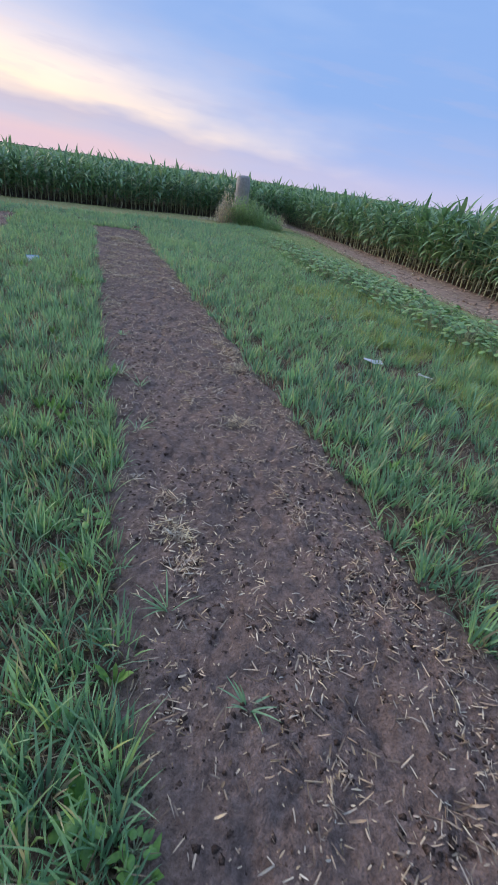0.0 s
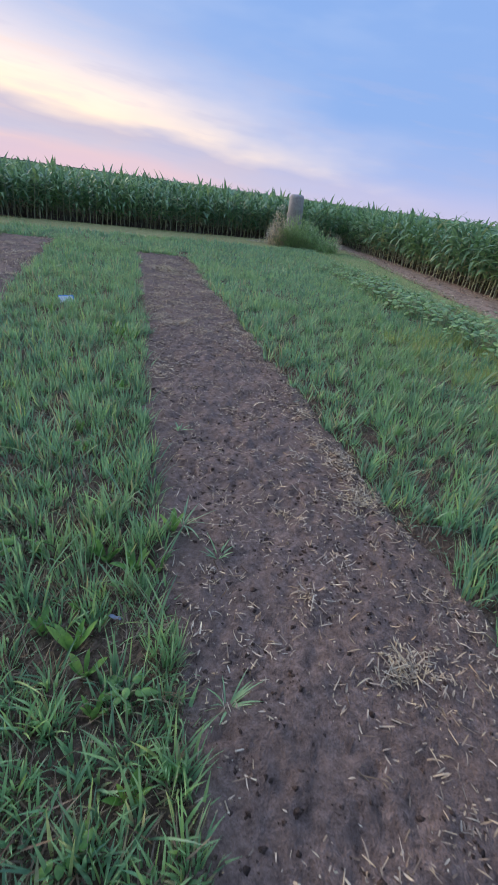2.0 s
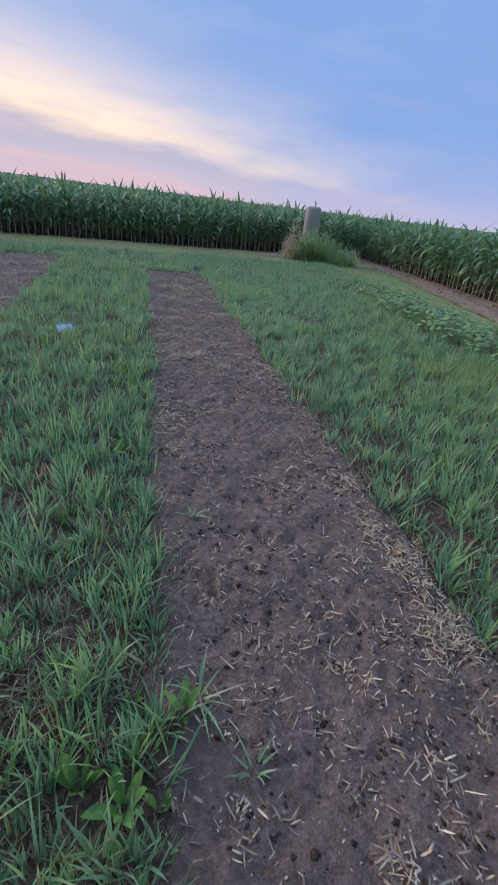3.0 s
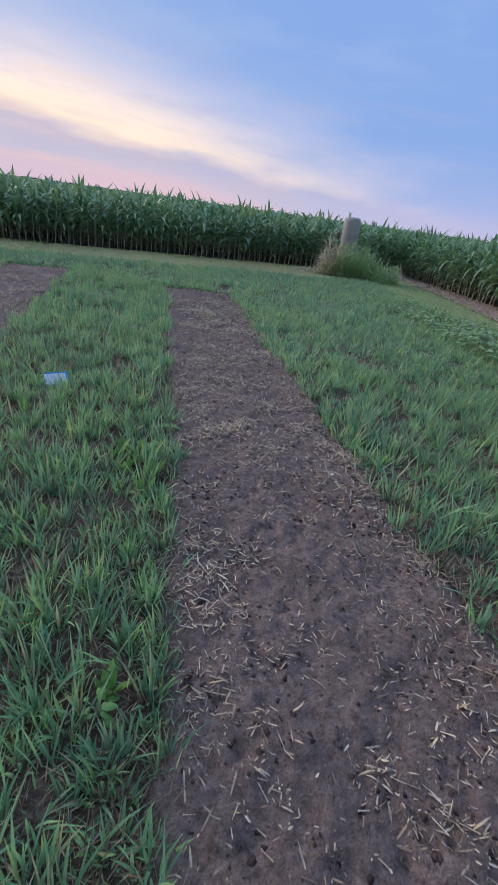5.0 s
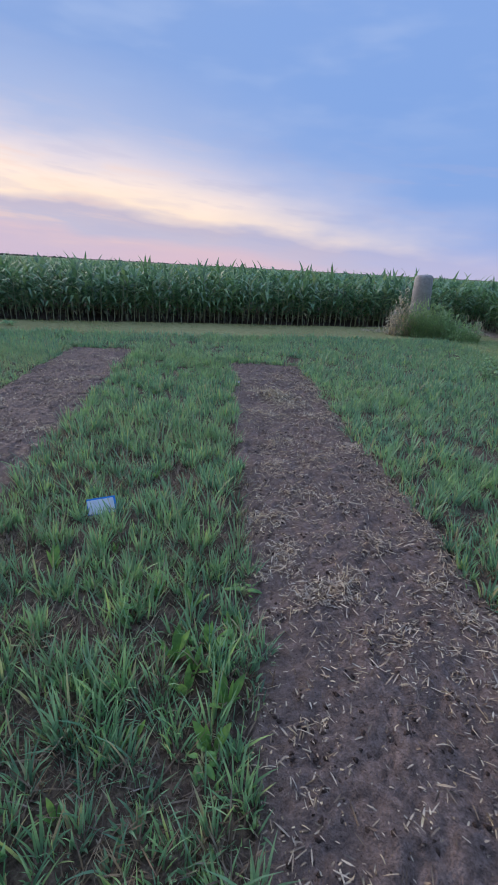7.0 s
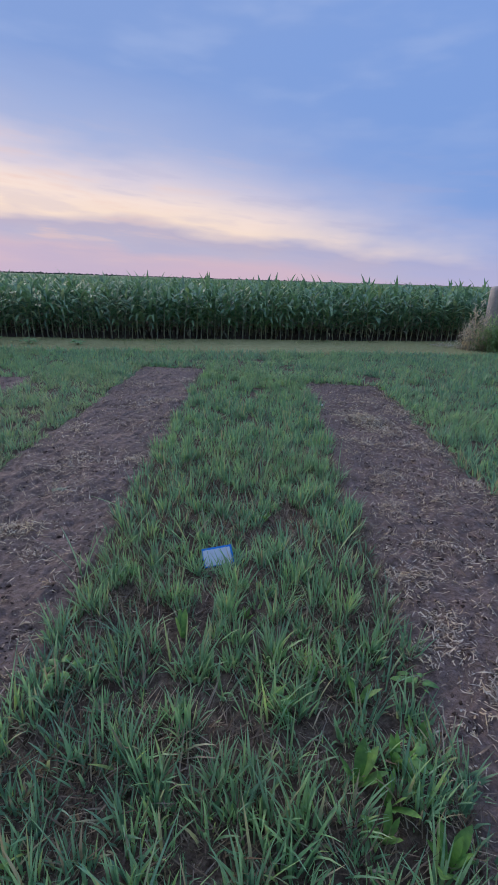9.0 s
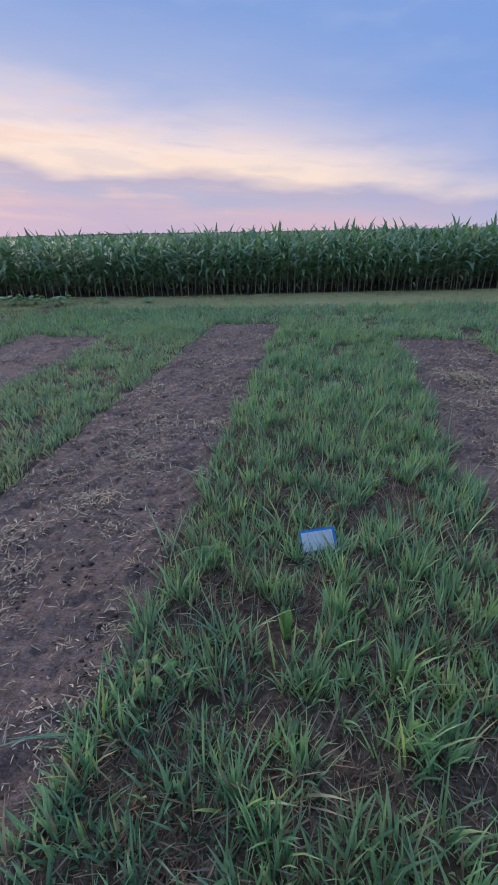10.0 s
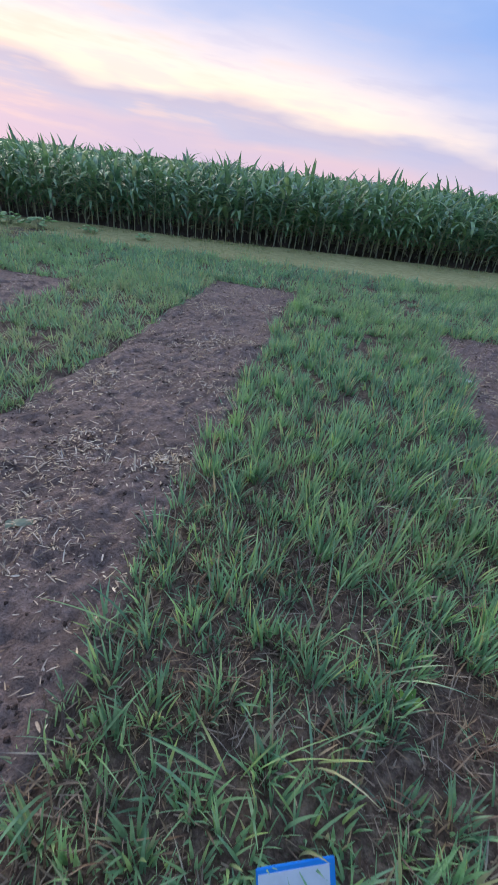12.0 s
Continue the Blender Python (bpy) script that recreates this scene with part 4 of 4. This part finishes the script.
# ---- concrete standpipe, tall grass ----
def concrete_post():
    prof = [(0.30, -0.15), (0.288, 0.0), (0.282, 0.3), (0.276, 0.31), (0.272, 0.62), (0.277, 0.63), (0.262, 0.95), (0.266, 0.96), (0.252, 1.30), (0.244, 1.54), (0.226, 1.60), (0.17, 1.635), (0.0, 1.645)]
    bm = bmesh.new()
    rings, sides = [], 28
    for rr, z in prof[:-1]:
        rings.append([bm.verts.new((rr * math.cos(a) + 0.004 * math.sin(5 * a + z * 7), rr * math.sin(a), z)) for a in (i * 2 * math.pi / sides for i in range(sides))])
    for a, b in zip(rings, rings[1:]):
        for i in range(sides):
            bm.faces.new((a[i], a[(i + 1) % sides], b[(i + 1) % sides], b[i]))
    top = bm.verts.new((0, 0, prof[-1][1]))
    for i in range(sides):
        bm.faces.new((rings[-1][i], rings[-1][(i + 1) % sides], top))
    ob = new("concrete_post", bm_mesh("concrete_post", bm, CONCRETE))
    ob.matrix_basis = pose(5.70, 18.5, 0.0, 0.0, -2.0, 0)
    return tagged(ob, "thick weathered grey concrete post ringed by tall grass", "post")


concrete_post()


def clump(name, n, seed, centre, radius, height, width, mat, label, category, lean=(0.02, 0.35), bend=(0.2, 1.4), seg=4, start=0.0, length=1.0):
    """Upright growth; with a start above 0 its leaves set out from up to that share of the height."""
    r = np.random.default_rng(seed)
    a, d = r.random(n) * 6.283, radius * np.sqrt(r.random(n))
    x, y = centre[0] + d * np.cos(a), centre[1] + d * np.sin(a) * 0.75
    rise = 0.55 + 0.9 * fbm(x, y, 3.2, 2, seed * 0.3)
    h = r.uniform(height[0], height[1], n) * (1 - 0.45 * (d / radius) ** 2) * rise
    z = ground_z(x, y) - 0.02 + h * start * r.random(n)
    v, q, t = blades(np.stack([x, y, z], 1), h * length * r.uniform(0.7, 1.2, n), r.uniform(width[0], width[1], n), r.random(n) * 6.283, r.uniform(lean[0], lean[1], n), r.uniform(bend[0], bend[1], n), seg, twist=r.normal(0, 0.7, n))
    return stuff(name, mesh_of(name, v, q, t, [mat]), label, category)


clump("tall_grass", 260, 71, (5.8, 17.9), 0.6, (0.8, 1.25), (0.014, 0.03), TALL, "tall bright green grass round the concrete post", "grass", (0.02, 0.3), (0.2, 1.4))
clump("leafy_weeds", 900, 77, (5.75, 17.9), 0.72, (0.85, 1.3), (0.03, 0.055), TALL, "leafy green weeds round the concrete post", "weeds", (0.3, 1.2), (0.2, 1.4), 4, 0.85, 0.3)
clump("tall_grass", 240, 72, (6.4, 17.5), 0.55, (0.35, 0.8), (0.014, 0.03), TALL, "tall bright green grass beside the concrete post", "grass", (0.02, 0.45), (0.2, 1.4))
clump("leafy_weeds", 620, 78, (6.4, 17.55), 0.7, (0.4, 0.8), (0.025, 0.05), TALL, "leafy green weeds beside the concrete post", "weeds", (0.3, 1.2), (0.2, 1.4), 4, 0.85, 0.4)
clump("dry_stalks", 160, 73, (4.95, 18.0), 0.36, (0.7, 1.35), (0.007, 0.014), DRY, "pale dry weed stalks beside the concrete post", "dry weeds", (0.0, 0.35), (0.0, 0.9))
clump("dry_leaves", 650, 79, (4.98, 17.98), 0.46, (0.7, 1.3), (0.02, 0.045), DRY, "curled tan leaves on dry weeds by the post", "dry weeds", (0.2, 1.3), (0.2, 1.6), 4, 0.95, 0.18)
clump("leafy_weeds", 420, 76, (5.25, 17.9), 0.42, (0.5, 1.05), (0.02, 0.045), TALL, "green and tan weeds before the concrete post", "weeds", (0.2, 1.2), (0.1, 1.3), 4, 0.9, 0.28)
clump("dry_stalks", 300, 74, (7.0, 18.0), 0.4, (0.3, 0.75), (0.007, 0.013), DRY, "grey dry weeds at the corn edge", "dry weeds", (0.0, 0.6), (0.1, 1.2), 4, 0.7, 0.5)
clump("dry_stalks", 620, 75, (4.55, 18.55), 0.5, (0.18, 0.36), (0.008, 0.016), DRY, "low pile of pale dry grass", "dry grass", (0.6, 1.3), (0.0, 0.6))


# ---- broad-leaved weeds in the grass ----
WEED_LEAVES = [bean_leaf(sz, 30 + i, WEED, sl) for i, (sz, sl) in enumerate(((0.028, 0.8), (0.045, 0.55), (0.055, 0.45), (0.03, 0.7)))]
weeds = [leafy_plant(90 + i, "broadleaf_weed", "light green broad-leaved weed among the grass", "weed", "weeds among the grass", 9, 0.05, 0.06, WEED_LEAVES) for i in range(3)]
r = np.random.default_rng(19)
spots = [(-0.07, 0.56), (0.05, 0.47), (-0.5, 3.5), (-0.12, 5.23), (-0.05, 1.75), (-0.2, 2.35), (-0.35, 2.05), (-0.05, 2.75), (-0.3, 4.4), (0.0, 6.9), (-0.05, 6.4), (0.13, 7.24), (-0.45, 7.1), (-1.35, 7.2), (-1.3, 7.9), (1.75, 1.4), (1.9, 2.3), (2.3, 3.1)]
for i, (x, y) in enumerate(spots):
    m = pose(x, y, float(ground_z(x, y)) + 0.02, 0, 0, r.uniform(0, 360))
    s = r.uniform(0.75, 1.25)
    if i < 3:
        weeds[i].matrix_basis = m @ Matrix.Scale(s, 4)
    else:
        copy_thing(weeds[i % 3], m).scale = (s, s, s)


def rosette_weed(x, y, seed, size):
    """Long oval leaves standing up from one root."""
    r = np.random.default_rng(seed)
    root = tagged(new("dock_weed"), "bright green weed with upright oval leaves in the grass", "weed", "oval-leaved weeds in the grass")
    root.location = (x, y, float(ground_z(x, y)) - 0.005)
    for i in range(int(r.integers(6, 10))):
        a = i * 2.4 + r.normal(0, 0.3)
        ln = size * r.uniform(0.6, 1.1)
        v, q, t = blades(np.array([[0.008 * math.cos(a), 0.008 * math.sin(a), 0.0]]), np.array([ln]), np.array([ln * r.uniform(0.20, 0.32)]), np.array([a]), np.array([r.uniform(0.08, 0.55)]), np.array([r.uniform(0.0, 0.7)]), 7, 0.25, 0.62)
        part("leaf", mesh_of("leaf", v, q, t, [DOCK]), root)


for k, (x, y, s) in enumerate(ROSETTES):
    rosette_weed(x, y, 700 + k, 1.12 * s)


# ---- low leafy plants on the mown strip to the west ----
west = [leafy_plant(120 + i, "squash_plant", "low leafy vegetable plant on the mown strip", "vegetable plant", "low plants by the back corn", 26, 0.28, 0.24, [bean_leaf(0.11, 50 + k) for k in range(3)]) for i in range(2)]
r = np.random.default_rng(23)
spots = [(-9.3, 15.75), (-8.7, 15.9), (-8.1, 15.95), (-7.6, 16.1), (-7.0, 16.15), (-6.1, 16.4), (-5.0, 16.55)]
for i, (x, y) in enumerate(spots):
    m = pose(x, y, float(ground_z(x, y)) + 0.02, 0, 0, r.uniform(0, 360))
    s = r.uniform(0.8, 1.15) if i < 5 else 0.6
    if i < 2:
        west[i].matrix_basis = m @ Matrix.Scale(s, 4)
    else:
        copy_thing(west[i % 2], m).scale = (s, s, s)


# ---- sign card in the grass ----
def sign_card():
    root = tagged(new("sign_card"), "small white card with a blue border leaning in the grass", "sign")
    bm = bmesh.new()
    bmesh.ops.create_cube(bm, size=1.0, matrix=Matrix.Diagonal((0.185, 0.112, 0.006, 1)))
    bmesh.ops.bevel(bm, geom=bm.edges[:], offset=0.002, segments=2, affect="EDGES")
    part("border", bm_mesh("border", bm, BLUE, False), root, "bright blue border")
    bm = bmesh.new()
    bmesh.ops.create_cube(bm, size=1.0, matrix=Matrix.Translation((-0.005, -0.003, 0.0034)) @ Matrix.Diagonal((0.167, 0.094, 0.002, 1)))
    part("sheet", bm_mesh("sheet", bm, WHITE, False), root, "white printed sheet")
    root.matrix_basis = pose(-0.783, 8.073, 0.052, 48, 0, 22)
    return root


sign_card()
r = np.random.default_rng(41)
for k, (x, y) in enumerate([(-0.885, 8.0), (-0.86, 7.94), (-0.80, 7.955), (-0.74, 7.97), (-0.68, 8.02), (-0.90, 8.09), (-0.66, 8.12)]):
    grass_tuft(x, y, 520 + k, float(r.uniform(0.7, 1.1)), "green grass tuft growing close against the card", "tufts round the card")


# ---- litter ----
def scrap(label, x, y, z, sx, sy, seed, mat, rz=0.0):
    r = np.random.default_rng(seed)
    n = 9
    X, Y = np.meshgrid(np.linspace(-0.5, 0.5, n), np.linspace(-0.5, 0.5, 5))
    Z = 0.12 * (fbm(X, Y, 4.0, 3, seed) - 0.5) * sx * 3
    wobble = 1 - 0.35 * np.abs(X)
    top = np.stack([X.ravel() * sx, (Y * wobble).ravel() * sy, Z.ravel()], 1)
    v = np.concatenate([top, top - [0, 0, 0.003]])
    i = (np.arange(4)[:, None] * n + np.arange(n - 1)[None]).ravel()
    q = np.stack([i, i + 1, i + n + 1, i + n], 1)
    ob = new("litter_scrap", mesh_of("litter_scrap", v, np.concatenate([q, q[:, ::-1] + n * 5]), mats=[mat]))
    ob.matrix_basis = pose(x, y, float(floor_z(x, y)) + z, 8, 5, rz)
    return tagged(ob, label, "litter")


scrap("crumpled white plastic scrap lying on the grass", 2.82, 3.86, 0.085, 0.20, 0.05, 3, PLASTIC, -35)
scrap("torn strip of white plastic on the grass", 3.18, 3.44, 0.085, 0.15, 0.03, 5, PLASTIC, -40)
scrap("pale blue plastic scrap down in the grass", -0.10, 3.07, 0.022, 0.052, 0.012, 11, BLUISH, -20)
scrap("withered pale green leaf lying on the soil plot", -2.12, 8.93, 0.015, 0.11, 0.045, 13, PALELEAF, 35)
scrap("tiny white paper chip on the soil plot", 1.155, 6.62, 0.012, 0.022, 0.018, 7, PLASTIC, 20)
scrap("white scrap at the edge of the soil plot", 0.24, 11.67, 0.03, 0.10, 0.06, 9, PLASTIC, 60)


# ---- far trees over the corn ----
def far_woods():
    r = np.random.default_rng(88)
    n = 4500
    a = np.radians(r.uniform(-5, 75, n))
    d = r.uniform(420, 470, n)
    x, y = -d * np.sin(a), d * np.cos(a)
    h = 0.3 + 2.4 * fbm(np.degrees(a), np.zeros(n), 0.22, 2, 3.0) ** 1.5
    v, t = lumps(np.stack([x, y, h * r.random(n)], 1), r.uniform(0.5, 1.1, n), 0.9)
    return stuff("far_woods", mesh_of("far_woods", v, None, t, [WOODS]), "low dark line of distant trees", "trees")


far_woods()
